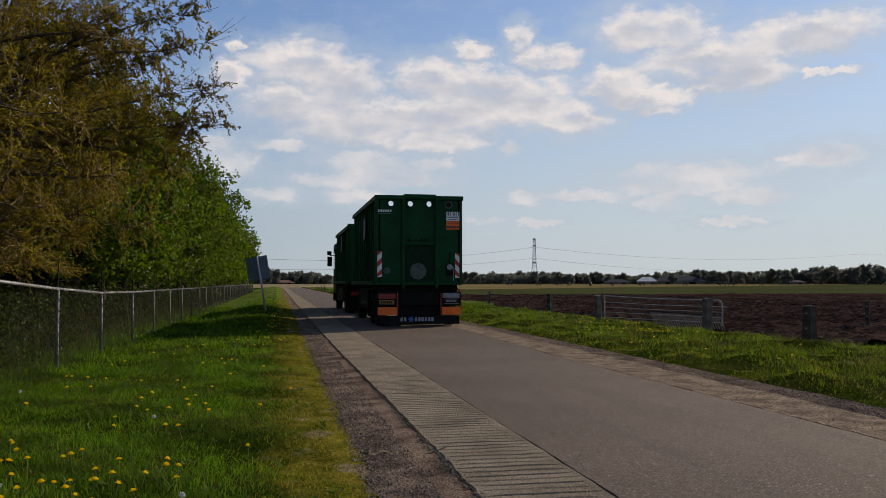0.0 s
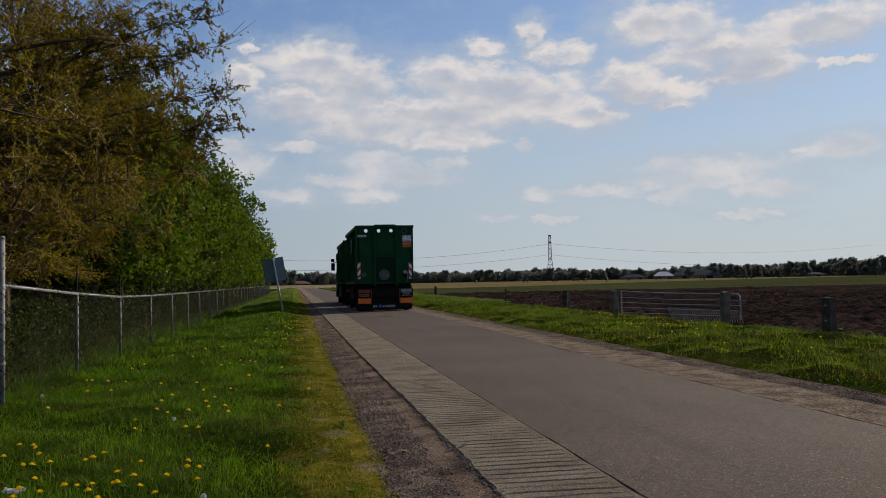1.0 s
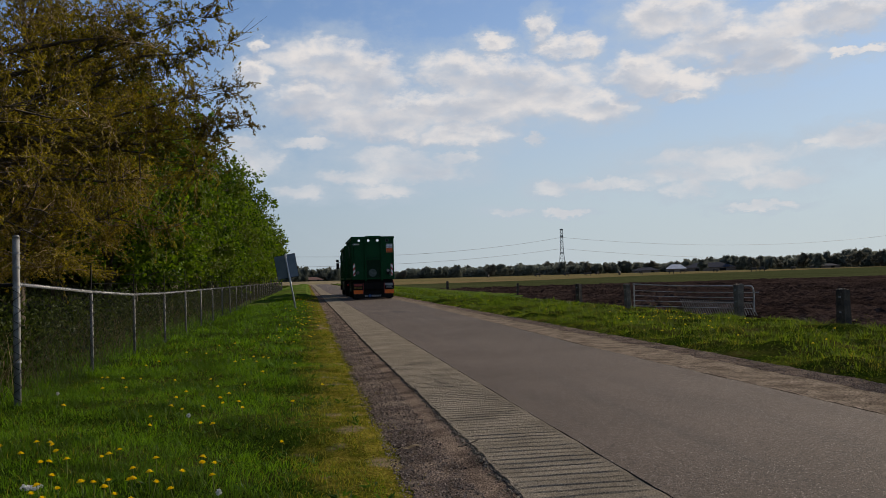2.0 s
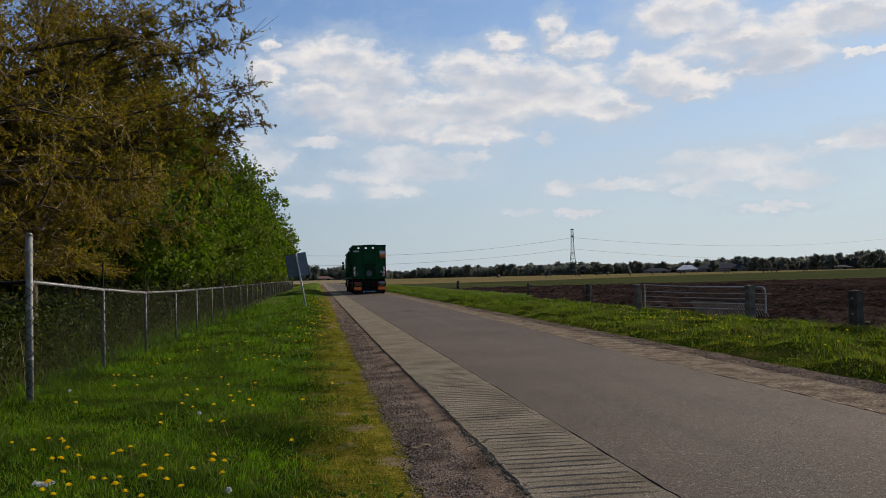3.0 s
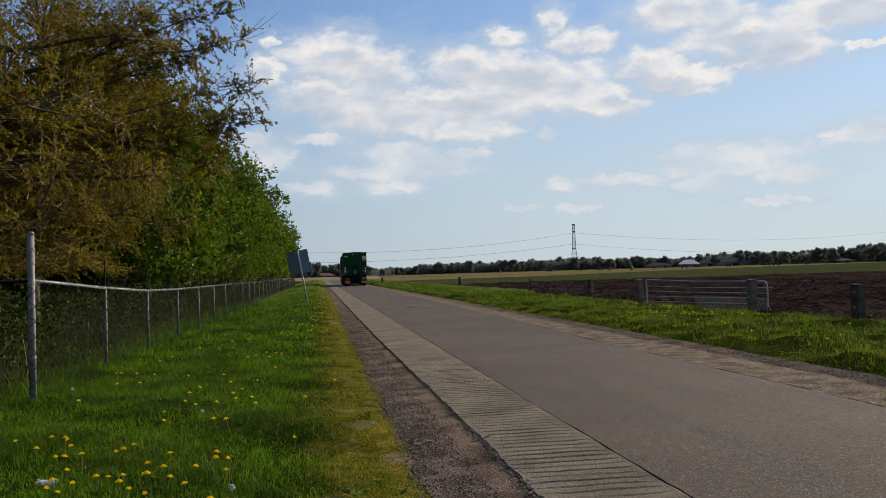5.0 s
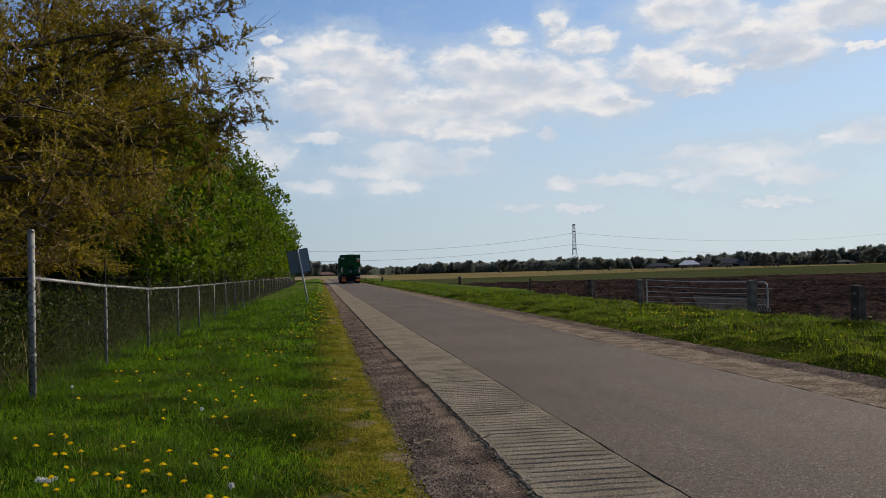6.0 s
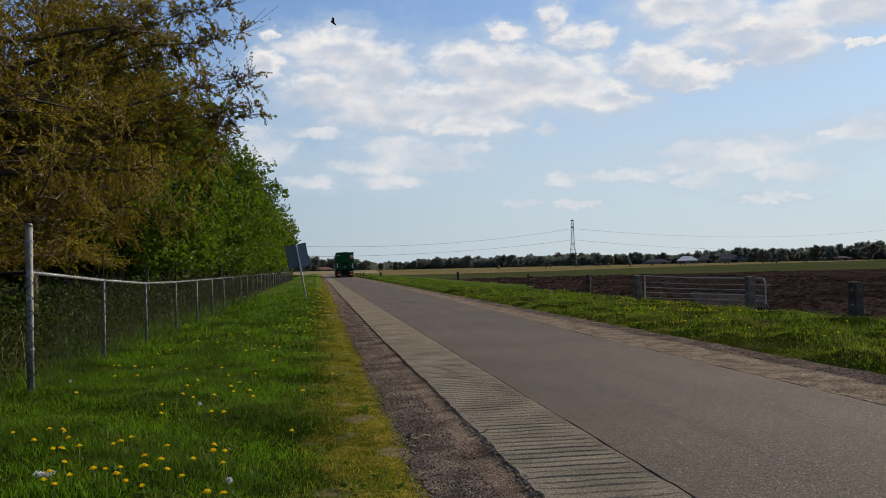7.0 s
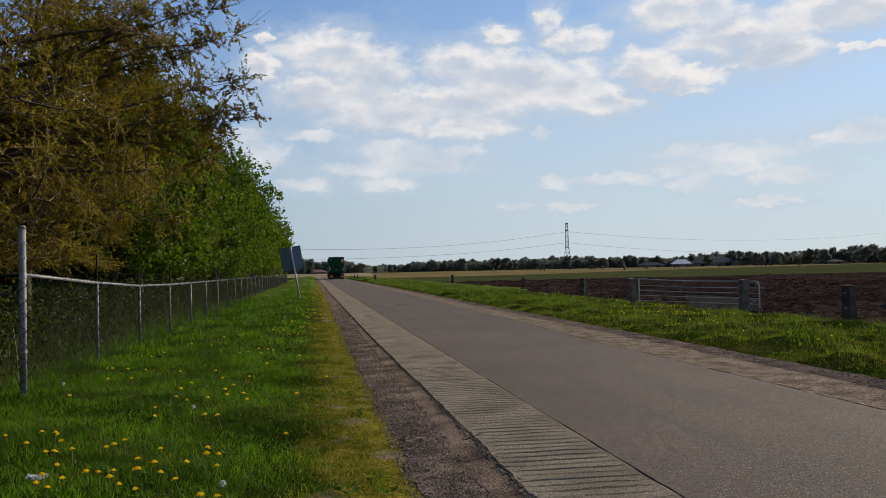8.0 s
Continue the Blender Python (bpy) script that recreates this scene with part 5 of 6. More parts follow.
def plate_with_holes(bm, x0, x1, z0, z1, holes, y, thick):
    """An upright plate with round holes through it."""
    cuts = sorted({x0, x1, *[h[0] - h[2] * 1.4 for h in holes], *[h[0] + h[2] * 1.4 for h in holes]})
    for a, b in zip(cuts, cuts[1:]):
        mid = (a + b) / 2
        hole = next((h for h in holes if abs(h[0] - mid) < h[2]), None)
        if hole is None:
            box(bm, a, b, y, y + thick, z0, z1)
            continue
        n = 24
        cx, cz, r = hole
        ring, edge = [], []
        for k in range(n):
            t = 2 * math.pi * k / n
            c, s = math.cos(t), math.sin(t)
            ring.append((cx + r * c, cz + r * s))
            q = min(((b if c > 0 else a) - cx) / c if abs(c) > 1e-6 else 1e9, ((z1 if s > 0 else z0) - cz) / s if abs(s) > 1e-6 else 1e9)
            edge.append((cx + q * c, cz + q * s))
        vs = {}
        for yy in (y, y + thick):
            vs[yy] = ([bm.verts.new((p[0], yy, p[1])) for p in ring], [bm.verts.new((p[0], yy, p[1])) for p in edge])
        for k in range(n):
            j = (k + 1) % n
            for yy in vs:
                r_, e_ = vs[yy]
                bm.faces.new((r_[k], r_[j], e_[j], e_[k]))
            f, g = vs[y][0], vs[y + thick][0]
            bm.faces.new((f[k], f[j], g[j], g[k]))
        for sx, sz in ((a, z0), (a, z1), (b, z0), (b, z1)):  # corner fillets
            tri = sorted(range(n), key=lambda k: (edge[k][0] - sx) ** 2 + (edge[k][1] - sz) ** 2)[:2]
            for yy in vs:
                p1, p2 = vs[yy][1][tri[0]], vs[yy][1][tri[1]]
                if (Vector((p1.co.x, p1.co.z)) - Vector((sx, sz))).length > 1e-4 and (Vector((p2.co.x, p2.co.z)) - Vector((sx, sz))).length > 1e-4:
                    bm.faces.new((p1, p2, bm.verts.new((sx, yy, sz))))
    return bm


Z0, HALF = 1.20, 1.25


def bars(parent, mat, x0, x1, z0, z1, y, n, seed):
    """A line of writing too small to read, as bars."""
    rng = random.Random(seed)
    x = x0
    w = (x1 - x0) / n
    for k in range(n):
        part("mark", box(bmesh.new(), x, x + w * rng.uniform(0.6, 0.8), y - 0.004, y, z0, z1), mat, parent)
        x += w


def chevron(parent, x0, x1, z0, z1, y, flip):
    board = part("warning_board", box(bmesh.new(), x0, x1, y - 0.008, y, z0, z1, 0.002), MAT["white_sheet"], parent, "red and white striped warning board")
    n, h = 2, (z1 - z0) / 2.5
    for k in range(n + 1):
        za = z0 - 0.06 + k * h * 1.12
        pts = [(x0, za), (x1, za + flip * 0.15), (x1, za + flip * 0.15 + h * 0.5), (x0, za + h * 0.5)]
        if flip < 0:
            pts = [(x0, za + 0.15), (x1, za), (x1, za + h * 0.5), (x0, za + 0.15 + h * 0.5)]
        pts = [(px, min(max(pz, z0), z1)) for px, pz in pts]
        bm = bmesh.new()
        lo = [bm.verts.new((px, y - 0.013, pz)) for px, pz in pts]
        hi = [bm.verts.new((px, y - 0.009, pz)) for px, pz in pts]
        if abs(pts[0][1] - pts[3][1]) + abs(pts[1][1] - pts[2][1]) < 0.03:
            bm.free()
            continue
        bm.faces.new(lo), bm.faces.new(hi)
        for i in range(4):
            j = (i + 1) % 4
            bm.faces.new((lo[i], lo[j], hi[j], hi[i]))
        part("stripe", bm, MAT["red_sheet"], board)


def container(y0, y1, rear, Z1=3.80):
    """An open-topped roll-off container with ribbed sides and round ports in the tail wall."""
    c = new("open_container")
    g = MAT["green_paint"]
    # side walls, floor, front
    for sx in (-1, 1):
        x = sx * (HALF - 0.06)
        part("side_wall", box(bmesh.new(), min(x, x - sx * 0.04), max(x, x - sx * 0.04), y0, y1, Z0 + 0.1, Z1 - 0.1), g, c)
        part("top_rail", box(bmesh.new(), sx * HALF - 0.07 - sx * 0.02, sx * HALF + 0.07 - sx * 0.02, y0, y1, Z1 - 0.14, Z1, 0.015), g, c)
        n = 11
        for k in range(n):
            yy = y0 + 0.25 + (y1 - y0 - 0.5) * k / (n - 1)
            part("rib", box(bmesh.new(), min(sx * HALF, sx * (HALF - 0.06)), max(sx * HALF, sx * (HALF - 0.06)), yy - 0.05, yy + 0.05, Z0 + 0.05, Z1 - 0.14, 0.01), g, c)
        part("bottom_rail", box(bmesh.new(), sx * HALF - 0.09, sx * HALF + 0.03, y0, y1, Z0, Z0 + 0.12, 0.01), g, c)
    part("floor_plate", box(bmesh.new(), -HALF + 0.08, HALF - 0.08, y0, y1, Z0 + 0.02, Z0 + 0.1), MAT["black_steel"], c)
    part("front_wall", box(bmesh.new(), -HALF + 0.1, HALF - 0.1, y1 - 0.08, y1, Z0 + 0.1, Z1 - 0.02), g, c)
    board = part("info_board", box(bmesh.new(), -HALF - 0.02, -HALF - 0.005, y0 + 3.0, y0 + 3.75, 2.7, 3.3, 0.003), MAT["grey_mark"], c, "pale information board")
    for a, b, za, zb in ((2.94, 3.0, 2.64, 3.36), (3.75, 3.81, 2.64, 3.36), (3.0, 3.75, 2.64, 2.7), (3.0, 3.75, 3.3, 3.36)):
        part("board_frame", box(bmesh.new(), -HALF - 0.035, -HALF - 0.004, y0 + a, y0 + b, za, zb, 0.004), g, board)
    if not rear:
        part("tail_wall", box(bmesh.new(), -HALF + 0.1, HALF - 0.1, y0, y0 + 0.06, Z0 + 0.1, Z1 + 0.0, 0.005), g, c)
        part("head_beam", box(bmesh.new(), -HALF - 0.02, HALF + 0.02, y0 - 0.08, y0 + 0.1, Z1 - 0.1, Z1 + 0.08, 0.02), g, c)
        tagged(c, "dark green open-topped steel container on the lorry", "container")
        return c
    y = y0
    ports = [(-0.835, 3.56, 0.082), (-0.267, 3.56, 0.082), (0.284, 3.56, 0.082)]
    part("tail_wall", box(bmesh.new(), -HALF + 0.02, HALF - 0.02, y, y + 0.05, Z0 + 0.02, 3.44), g, c)
    bm = plate_with_holes(bmesh.new(), -HALF + 0.02, HALF - 0.02, 3.44, 3.68, ports, y, 0.05)
    part("tail_wall_top", bm, g, c)
    for px, pz, r in ports + [(0.864, 3.545, 0.082)]:
        bm = bmesh.new()
        n = 24
        ro, ri = r + 0.03, r - 0.002
        loops = [[bm.verts.new((px + q * math.cos(2 * math.pi * k / n), yy, pz + q * math.sin(2 * math.pi * k / n))) for k in range(n)] for q, yy in ((ri, y), (ri, y - 0.04), (ro, y - 0.04), (ro, y))]
        for a, b in zip(loops, loops[1:]):
            for k in range(n):
                bm.faces.new((a[k], a[(k + 1) % n], b[(k + 1) % n], b[k]))
        part("port_ring", bm, MAT["green_worn"] if px < 0.8 else MAT["disc_grey"], c, "" if px < 0.8 else "worn grey ring round a closed port")
    part("port_plug", disc(bmesh.new(), (0.864, y - 0.012, 3.545), 0.07, 0.02), MAT["black_steel"], c, "dark plug")
    part("tail_top_rail", box(bmesh.new(), -HALF - 0.05, HALF + 0.05, y - 0.06, y + 0.08, 3.68, Z1, 0.015), g, c)
    part("tail_crown", box(bmesh.new(), -0.46, 0.48, y - 0.09, y + 0.05, 3.70, Z1 + 0.035, 0.015), g, c)
    for px in (-0.475, 0.50):
        part("tail_rib", box(bmesh.new(), px - 0.045, px + 0.045, y - 0.10, y, Z0 - 0.10, 3.80, 0.012), g, c)
    for sx in (-1, 1):
        part("corner_post", box(bmesh.new(), sx * HALF - 0.06, sx * HALF + 0.02, y - 0.03, y + 0.08, Z0, 3.7, 0.01), g, c)
        for z in (3.35, 2.95, 2.2) if sx < 0 else ():
            part("hinge", rod(bmesh.new(), (sx * (HALF + 0.02), y - 0.02, z), (sx * (HALF + 0.02), y - 0.02, z + 0.09), 0.025, 8), MAT["green_worn"], c)
    part("recess_panel", box(bmesh.new(), -0.40, 0.43, y - 0.025, y, Z0 + 0.06, 2.36, 0.008), MAT["green_worn"], c)
    part("cross_beam", box(bmesh.new(), -0.43, 0.46, y - 0.07, y, 2.36, 2.46, 0.012), g, c)
    for px in (-0.30, 0.07, 0.20):
        part("knob", rod(bmesh.new(), (px, y - 0.05, 2.46), (px, y - 0.05, 2.54), 0.045, 10, 0.03), MAT["green_worn"], c)
    part("tail_sill", box(bmesh.new(), -HALF - 0.02, HALF, y - 0.05, y + 0.05, Z0, Z0 + 0.09, 0.01), g, c)
    # hatch disc with bolts and the small cover
    hatch = part("hatch", disc(bmesh.new(), (-0.045, y - 0.045, 1.60), 0.235, 0.03, sides=32), MAT["disc_grey"], c, "dull grey round hatch")
    for k in range(12):
        a = 2 * math.pi * k / 12
        part("bolt", disc(bmesh.new(), (-0.045 + 0.225 * math.cos(a), y - 0.065, 1.60 + 0.225 * math.sin(a)), 0.022, 0.02, sides=6), MAT["disc_grey"], hatch)
    part("small_cover", disc(bmesh.new(), (-0.95, y - 0.015, 1.61), 0.10, 0.03), MAT["disc_grey"], c, "pale grey round cover")
    # winch and chain on the door
    w = part("winch", box(bmesh.new(), 0.80, 0.98, y - 0.10, y, 1.48, 1.82, 0.02), MAT["black_steel"], c, "dark door winch")
    part("winch_wheel", disc(bmesh.new(), (0.88, y - 0.12, 1.72), 0.085, 0.04), MAT["grey_mark"], w)
    part("winch_lever", rod(bmesh.new(), (0.88, y - 0.11, 1.75), (0.90, y - 0.08, 2.16), 0.018, 6), MAT["green_worn"], w)
    for k in range(6):
        part("link", rod(bmesh.new(), (0.99 + 0.02 * (k % 2), y - 0.05, 1.72 - k * 0.07), (1.01 - 0.02 * (k % 2), y - 0.05, 1.66 - k * 0.07), 0.014, 5), MAT["grey_mark"], w)
    chevron(c, -1.245, -1.095, 1.43, 2.17, y, 1)
    chevron(c, 1.06, 1.21, 1.41, 2.13, y, -1)
    # writing: a maker's mark as bars, the number board and the orange board
    bars(c, MAT["white_sheet"], -1.21, -0.80, 3.31, 3.38, y, 6, 1)
    bars(c, MAT["grey_mark"], -1.20, -0.80, 3.255, 3.27, y, 3, 2)
    white = part("number_board", box(bmesh.new(), 0.80, 1.21, y - 0.012, y, 3.08, 3.34, 0.003), MAT["white_sheet"], c, "white board with a container number")
    t = bpy.data.curves.new("number", "FONT")
    t.body, t.size, t.align_x, t.extrude = "41 011", 0.135, "CENTER", 0.002
    t.offset = 0.003
    num = new("number", t)
    t.materials.append(MAT["dark_mark"])
    num.parent, num.matrix_basis = white, pose(1.005, y - 0.015, 3.235, 90, 0, 0)
    bars(white, MAT["dark_mark"], 0.83, 1.18, 3.165, 3.20, y - 0.012, 7, 3)
    bars(white, MAT["dark_mark"], 0.85, 1.16, 3.105, 3.135, y - 0.012, 6, 4)
    orange = part("orange_board", box(bmesh.new(), 0.80, 1.21, y - 0.012, y, 2.82, 3.065, 0.003), MAT["orange_sheet"], c, "orange board with dark writing")
    bars(orange, MAT["red_sheet"], 0.84, 1.18, 2.99, 3.03, y - 0.012, 5, 5)
    bars(orange, MAT["dark_mark"], 0.82, 1.18, 2.86, 2.92, y - 0.012, 6, 6)
    tagged(c, "dark green open-topped steel container with round ports, on the trailer", "container")
    return c


def wheel(parent, x, y, r=0.5, w=0.28):
    e = new("wheel")
    e.parent = parent
    e.matrix_basis = pose(x, y, r)
    bm = bmesh.new()
    prof = [(r * 0.60, -w / 2), (r * 0.93, -w / 2), (r, -w * 0.38), (r, w * 0.38), (r * 0.93, w / 2), (r * 0.60, w / 2)]
    n = 28
    loops = [[bm.verts.new((px, q * math.cos(2 * math.pi * k / n), q * math.sin(2 * math.pi * k / n))) for k in range(n)] for q, px in prof]
    for a, b in zip(loops, loops[1:] + loops[:1]):
        for k in range(n):
            bm.faces.new((a[k], a[(k + 1) % n], b[(k + 1) % n], b[k]))
    part("tyre", bm, MAT["rubber"], e)
    bm = disc(bmesh.new(), (0, 0, 0), r * 0.60, w * 0.5, "x", 28)
    for k in range(8):
        a = 2 * math.pi * k / 8
        rod(bm, (-w * 0.3, r * 0.3 * math.cos(a), r * 0.3 * math.sin(a)), (w * 0.3, r * 0.3 * math.cos(a), r * 0.3 * math.sin(a)), 0.03, 6)
    part("rim", bm, MAT["rim"], e)
    return e


def build_lorry():
    spin = []
    trailer = new("trailer")
    bs = MAT["black_steel"]
    for sx in (-1, 1):
        part("chassis_beam", box(bmesh.new(), sx * 0.45 - 0.06, sx * 0.45 + 0.06, 0.25, 7.9, 0.82, 1.12, 0.01), bs, trailer)
        part("mudguard", box(bmesh.new(), sx * 0.98 - 0.25, sx * 0.98 + 0.25, 0.5, 3.4, 1.06, 1.12, 0.02), bs, trailer)
        part("side_guard", box(bmesh.new(), sx * 1.185 - 0.012, sx * 1.185 + 0.012, 3.2, 5.2, 0.55, 0.66, 0.01), MAT["rim"], trailer)
        # black box and flap added so the shadowed underside is not see-through
        part("dark_filler_box", box(bmesh.new(), sx * 0.95 - 0.22, sx * 0.95 + 0.22, 3.1, 5.9, 0.42, 1.1, 0.03), bs, trailer)
        part("mud_flap", box(bmesh.new(), sx * 1.0 - 0.2, sx * 1.0 + 0.2, 2.95, 3.0, 0.2, 1.06), MAT["rubber"], trailer)
    part("tail_beam", box(bmesh.new(), -1.2, 1.2, 0.2, 0.34, 0.60, 0.98, 0.015), bs, trailer)
    part("back_plate", box(bmesh.new(), -0.62, 0.62, 0.34, 0.4, 0.30, 1.12, 0.01), bs, trailer)
    part("cross_member", box(bmesh.new(), -1.18, 1.18, 0.42, 0.5, 0.9, Z0 - 0.002, 0.0), bs, trailer)
    for sx in (-1, 1):
        box_l = part("lamp_box", box(bmesh.new(), min(sx * 0.66, sx * 1.22), max(sx * 0.66, sx * 1.22), 0.08, 0.2, 0.60, 0.99, 0.012), bs, trailer, "dark lamp box")
        if sx < 0:
            part("tail_lamp", box(bmesh.new(), -1.20, -0.70, 0.05, 0.08, 0.80, 0.95, 0.01), MAT["red_lamp"], box_l, "red tail lamp")
            plate = part("number_plate", box(bmesh.new(), -1.17, -0.74, 0.055, 0.08, 0.645, 0.765, 0.004), MAT["yellow_plate"], box_l, "yellow number plate")
            bars(plate, MAT["black_steel"], -1.13, -0.78, 0.67, 0.74, 0.055, 6, 8)
        else:
            part("lamp_strip", box(bmesh.new(), 0.68, 1.18, 0.05, 0.08, 0.83, 0.96, 0.01), MAT["grey_mark"], box_l, "silver lamp strip")
            plate = part("name_plate", box(bmesh.new(), 0.72, 1.16, 0.055, 0.08, 0.67, 0.79, 0.004), MAT["black_steel"], box_l, "dark plate with a pale border")
            part("plate_border", box(box(bmesh.new(), 0.72, 1.16, 0.048, 0.054, 0.66, 0.675), 0.72, 1.16, 0.048, 0.054, 0.785, 0.80), MAT["grey_mark"], plate)
            bars(plate, MAT["grey_mark"], 0.78, 1.10, 0.705, 0.755, 0.055, 5, 9)
            part("marker_lamp", rod(bmesh.new(), (1.18, 0.1, 0.99), (1.18, 0.1, 1.09), 0.03, 8), MAT["red_lamp"], box_l, "small red corner lamp")
            part("lamp_edge", box(bmesh.new(), 1.215, 1.235, 0.06, 0.1, 0.34, 0.99, 0.004), MAT["red_lamp"], box_l, "thin red edge strip")
        part("reflector", box(bmesh.new(), min(sx * 0.66, sx * 1.22), max(sx * 0.66, sx * 1.22), 0.06, 0.085, 0.335, 0.565, 0.006), MAT["orange_sheet"], trailer, "bright orange marker panel")
        part("red_frame", box(bmesh.new(), sx * 0.64 - 0.02, sx * 0.64 + 0.02, 0.10, 0.14, 0.33, 0.98, 0.005), MAT["red_lamp"], trailer)
    flap = part("spray_flap", box(bmesh.new(), -1.18, 1.18, 0.06, 0.10, 0.07, 0.315, 0.008), MAT["rubber"], trailer, "black rubber flap with a maker's mark")
    bars(flap, MAT["grey_mark"], -0.56, -0.36, 0.155, 0.265, 0.06, 2, 10)
    bm = bmesh.new()
    for k in range(3):
        box(bm, -0.09, 0.09, -0.004, 0.0, -0.018, 0.018, 0, pose(-0.25, 0.058 - 0.001 * k, 0.21, 0, k * 60, 0))
    part("emblem", bm, MAT["blue_mark"], flap, "small blue star emblem")
    bars(flap, MAT["grey_mark"], -0.14, 0.44, 0.155, 0.265, 0.06, 6, 11)
    for ya in (0.95, 2.3, 6.6):
        for sx in (-1, 1):
            spin.append((wheel(trailer, sx * 1.02, ya), sx * 1.02, ya))
        part("axle", rod(bmesh.new(), (-1.0, ya, 0.5), (1.0, ya, 0.5), 0.07, 10), bs, trailer)
    part("drawbar", box(bmesh.new(), -0.1, 0.1, 7.3, 10.6, 0.6, 0.75, 0.02), bs, trailer)
    tagged(trailer, "dark drawbar trailer chassis with orange tail markers, under a container", "trailer")

    truck = new("lorry")
    for sx in (-1, 1):
        part("chassis_beam", box(bmesh.new(), sx * 0.42 - 0.05, sx * 0.42 + 0.05, 8.7, 17.6, 0.8, 1.1, 0.01), bs, truck)
        part("mudguard", box(bmesh.new(), sx * 1.0 - 0.24, sx * 1.0 + 0.24, 9.3, 12.1, 1.05, 1.11, 0.02), bs, truck)
        part("fuel_tank", box(bmesh.new(), sx * 0.92 - 0.28, sx * 0.92 + 0.28, 12.6, 14.2, 0.5, 1.05, 0.08), MAT["rim"], truck)
        part("tail_lamp", box(bmesh.new(), sx * 0.95 - 0.18, sx * 0.95 + 0.18, 8.62, 8.68, 0.75, 0.9, 0.01), MAT["red_lamp"], truck)
        # black skirt and flap added to close the shadowed gaps between wheels
        part("dark_filler_skirt", box(bmesh.new(), sx * 1.12 - 0.05, sx * 1.12 + 0.05, 12.1, 16.2, 0.4, 1.12, 0.02), bs, truck)
        part("mud_flap", box(bmesh.new(), sx * 1.0 - 0.22, sx * 1.0 + 0.22, 9.3, 9.34, 0.18, 1.05), MAT["rubber"], truck)
        part("subframe", box(bmesh.new(), sx * 0.7 - 0.15, sx * 0.7 + 0.15, 8.8, 15.9, 1.08, 1.2, 0.01), bs, truck)
    part("tail_plate", box(bmesh.new(), -1.15, 1.15, 8.68, 8.76, 0.6, 1.0, 0.015), bs, truck)
    cab = part("cab", box(bmesh.new(), -1.24, 1.24, 16.1, 18.3, 0.75, 3.25, 0.12), MAT["cab_paint"], truck, "dark green lorry cab")
    part("windscreen", box(bmesh.new(), -1.1, 1.1, 18.28, 18.32, 1.95, 2.85, 0.01), MAT["glass"], cab)
    part("grille", box(bmesh.new(), -0.8, 0.8, 18.29, 18.33, 0.95, 1.7, 0.01), bs, cab)
    for sx in (-1, 1):
        part("side_window", box(bmesh.new(), sx * 1.245 - 0.01, sx * 1.245 + 0.01, 16.9, 18.0, 1.95, 2.75, 0.005), MAT["glass"], cab)
        part("cab_step", box(bmesh.new(), sx * 1.1 - 0.14, sx * 1.1 + 0.14, 17.2, 17.8, 0.4, 0.46, 0.01), MAT["rim"], cab)
        m = part("wing_mirror", box(bmesh.new(), sx * 1.44 - 0.12, sx * 1.44 + 0.12, 18.0, 18.12, 2.1, 2.6, 0.03), bs, cab, "black wing mirror on an arm")
        part("mirror_arm", rod(bmesh.new(), (sx * 1.2, 18.06, 2.66), (sx * 1.46, 18.06, 2.66), 0.02, 6), bs, m)
        part("wide_mirror", box(bmesh.new(), sx * 1.46 - 0.11, sx * 1.46 + 0.11, 18.0, 18.1, 2.68, 2.88, 0.03), bs, m)
        part("headlight", box(bmesh.new(), sx * 0.95 - 0.2, sx * 0.95 + 0.2, 18.28, 18.33, 0.9, 1.15, 0.01), MAT["white_sheet"], cab)
    part("front_bumper", box(bmesh.new(), -1.24, 1.24, 18.1, 18.45, 0.35, 0.8, 0.05), bs, truck)
    for ya in (10.0, 11.35, 16.9):
        for sx in (-1, 1):
            spin.append((wheel(truck, sx * 1.02, ya), sx * 1.02, ya))
        part("axle", rod(bmesh.new(), (-1.0, ya, 0.5), (1.0, ya, 0.5), 0.07, 10), bs, truck)
    tagged(truck, "dark green lorry driving away with a trailer", "lorry")
    return [trailer, truck, container(0.12, 7.8, True), container(8.75, 15.8, False, 3.58)], spin


LORRY, WHEELS = build_lorry()


def lorry_y(t):
    return 24.5 + 13.2 * t + 0.275 * t * t


def lorry_x(t):
    return float(np.interp(t, [0, 1, 3, 8], [4.02, 3.97, 4.0, 4.15]))


def build_fly():
    """A dark insect that darts past close to the camera."""
    f = new("flying_insect")
    part("body", rod(bmesh.new(), (-0.006, 0, 0), (0.006, 0, 0), 0.0022, 8, 0.0014), MAT["black_steel"], f)
    for s in (-1, 1):
        bm = bmesh.new()
        bm.faces.new([bm.verts.new(p) for p in ((0.002, 0, 0.001), (-0.004, s * 0.006, 0.006), (-0.009, s * 0.005, 0.008), (-0.006, s * 0.001, 0.003))])
        part("wing", bm, MAT["black_steel"], f)
    tagged(f, "small dark insect flying past in the air", "insect")
    return f


FLY = build_fly()
build_pebbles()
build_grass()
build_weeds()
build_dandelions()


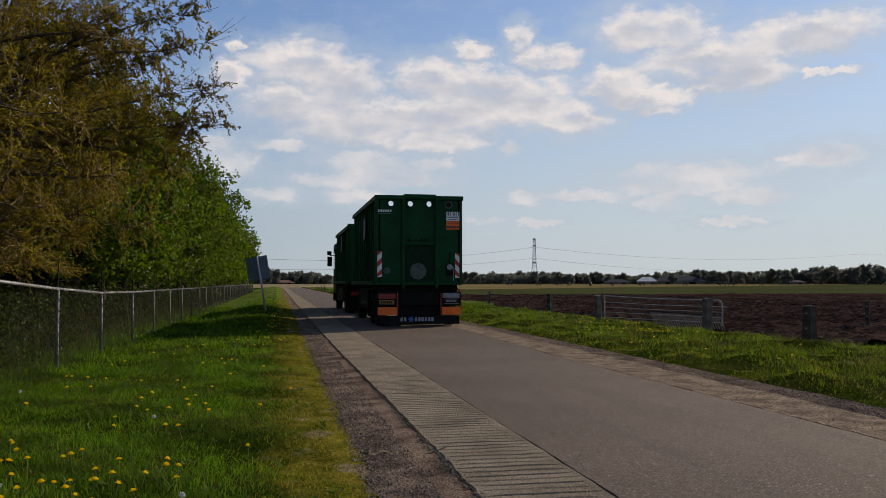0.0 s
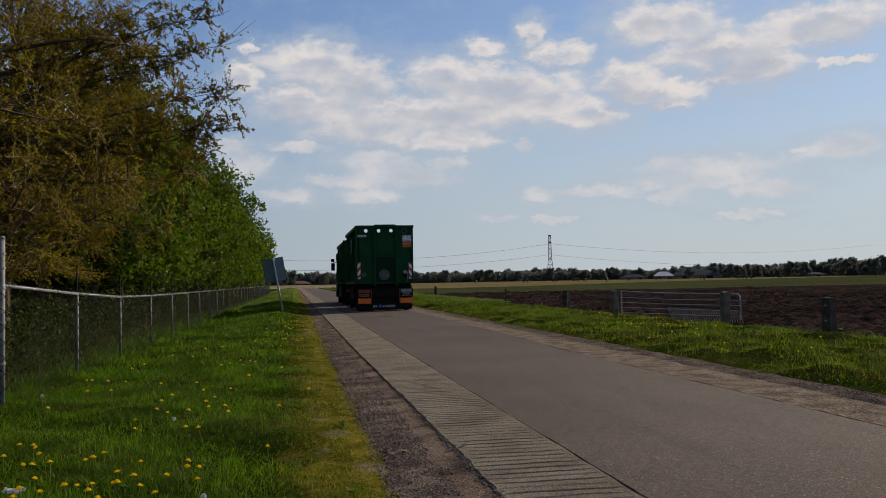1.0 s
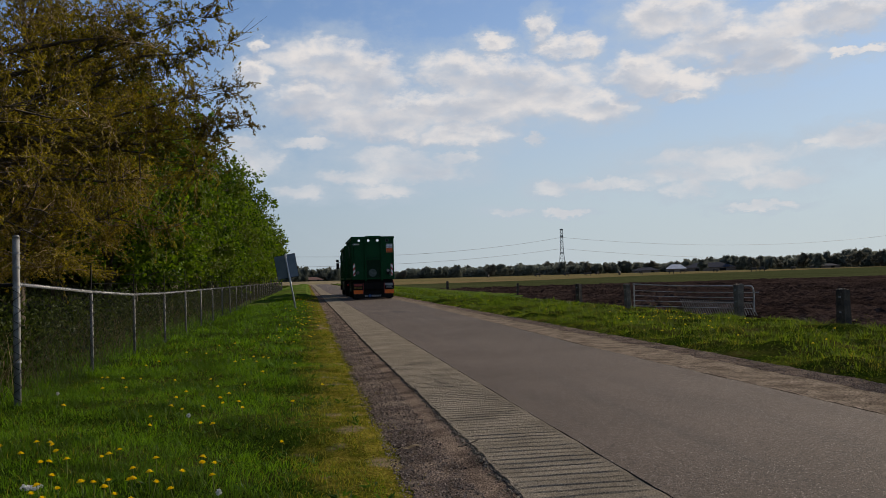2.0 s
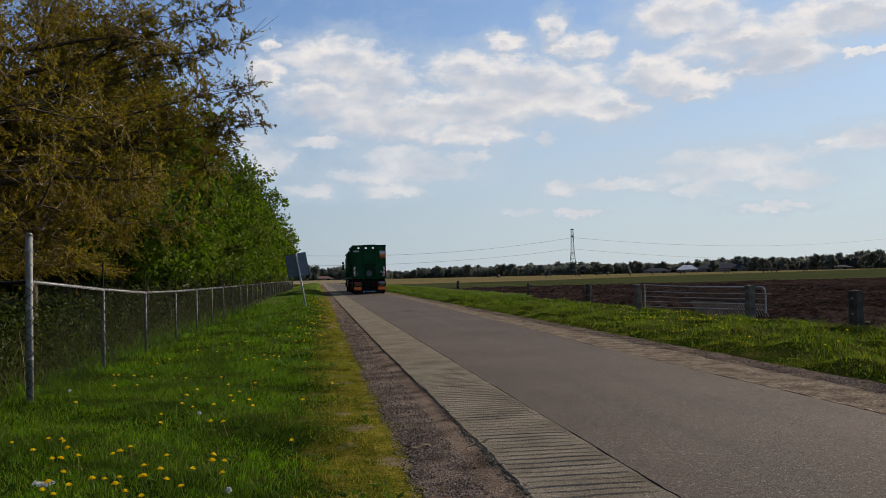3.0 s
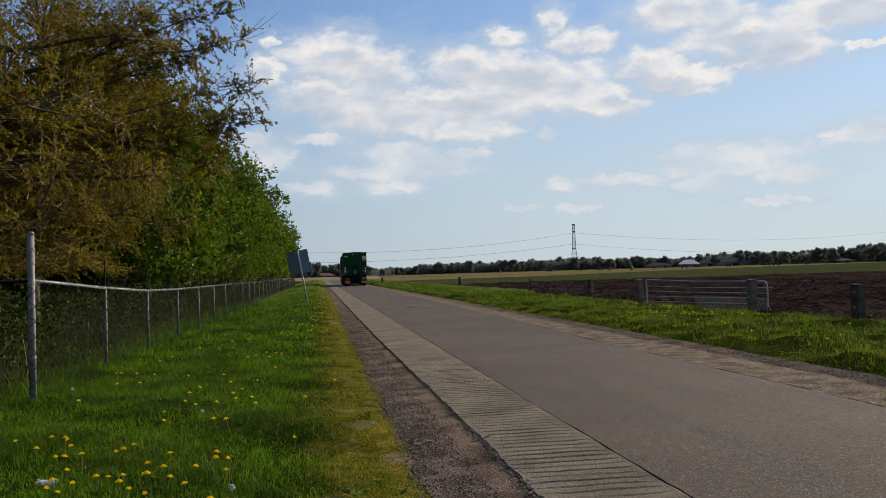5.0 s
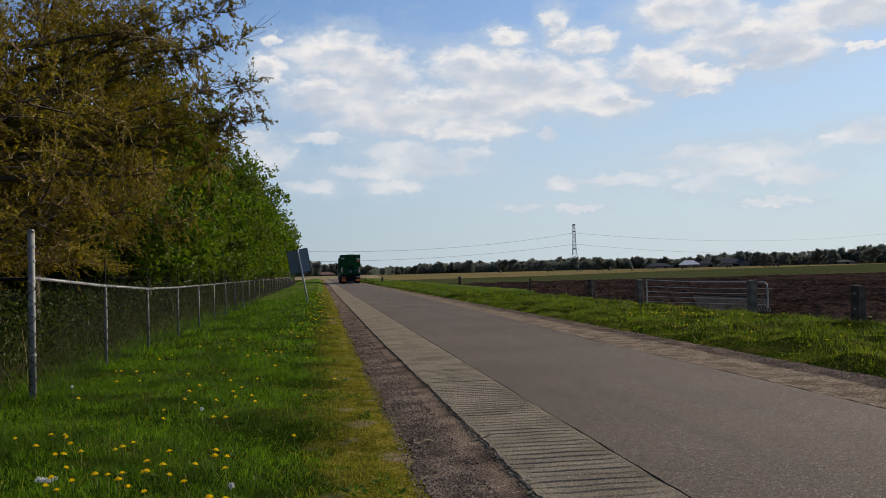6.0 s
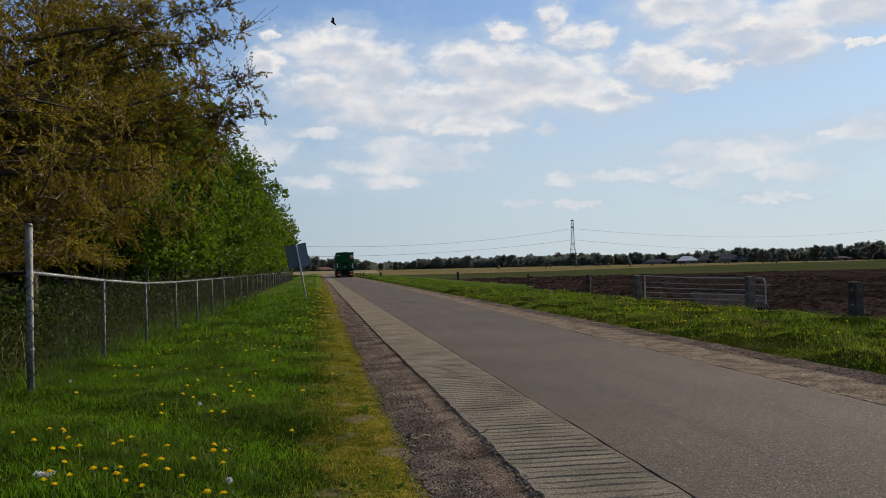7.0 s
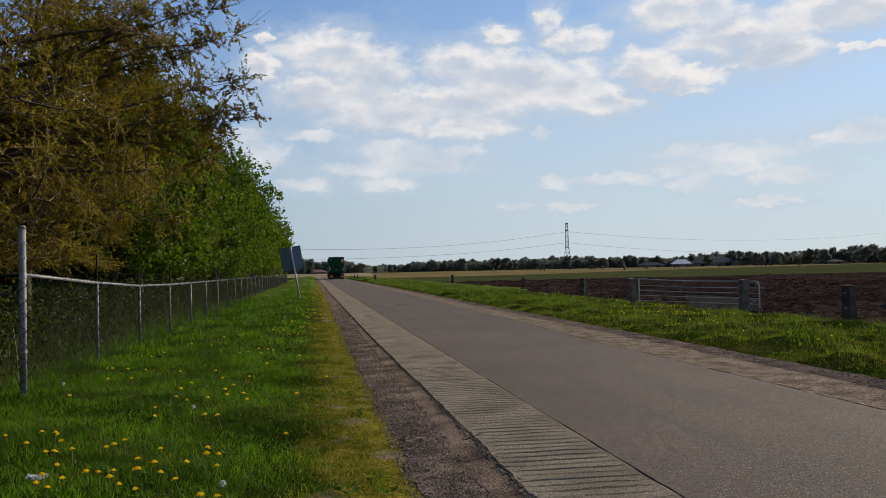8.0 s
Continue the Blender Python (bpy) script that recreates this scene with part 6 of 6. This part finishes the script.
def motions():
    times = [k * 0.25 for k in range(33)]
    for ob, ahead in zip(LORRY, (0.0, 1.7, 0.0, 1.7)):  # the drawbar keeps the lorry ahead of its trailer
        walk(ob, [(t, pose(lorry_x(t), lorry_y(t) + ahead, 0.0, 0, 0, 0.0)) for t in times])
    walk(FLY, [(0.0, pose(-0.9, 1.0, 2.6)), (6.4, pose(-0.7, 1.2, 2.5)), (6.9, pose(-0.26, 1.78, 1.92, 0, 25, 20)), (7.0, pose(0.042, 1.8, 1.786, 0, 30, 20)),
               (7.1, pose(0.35, 1.85, 1.98, 0, -20, 10)), (7.5, pose(1.2, 1.6, 2.6)), (8.0, pose(1.5, 1.2, 2.8))])
    for ob, x, y in WHEELS:
        walk(ob, [(k / FPS, pose(x, y, 0.5, -math.degrees((lorry_y(k / FPS) - 24.5) / 0.5), 0, 0)) for k in range(0, 241)])


motions()
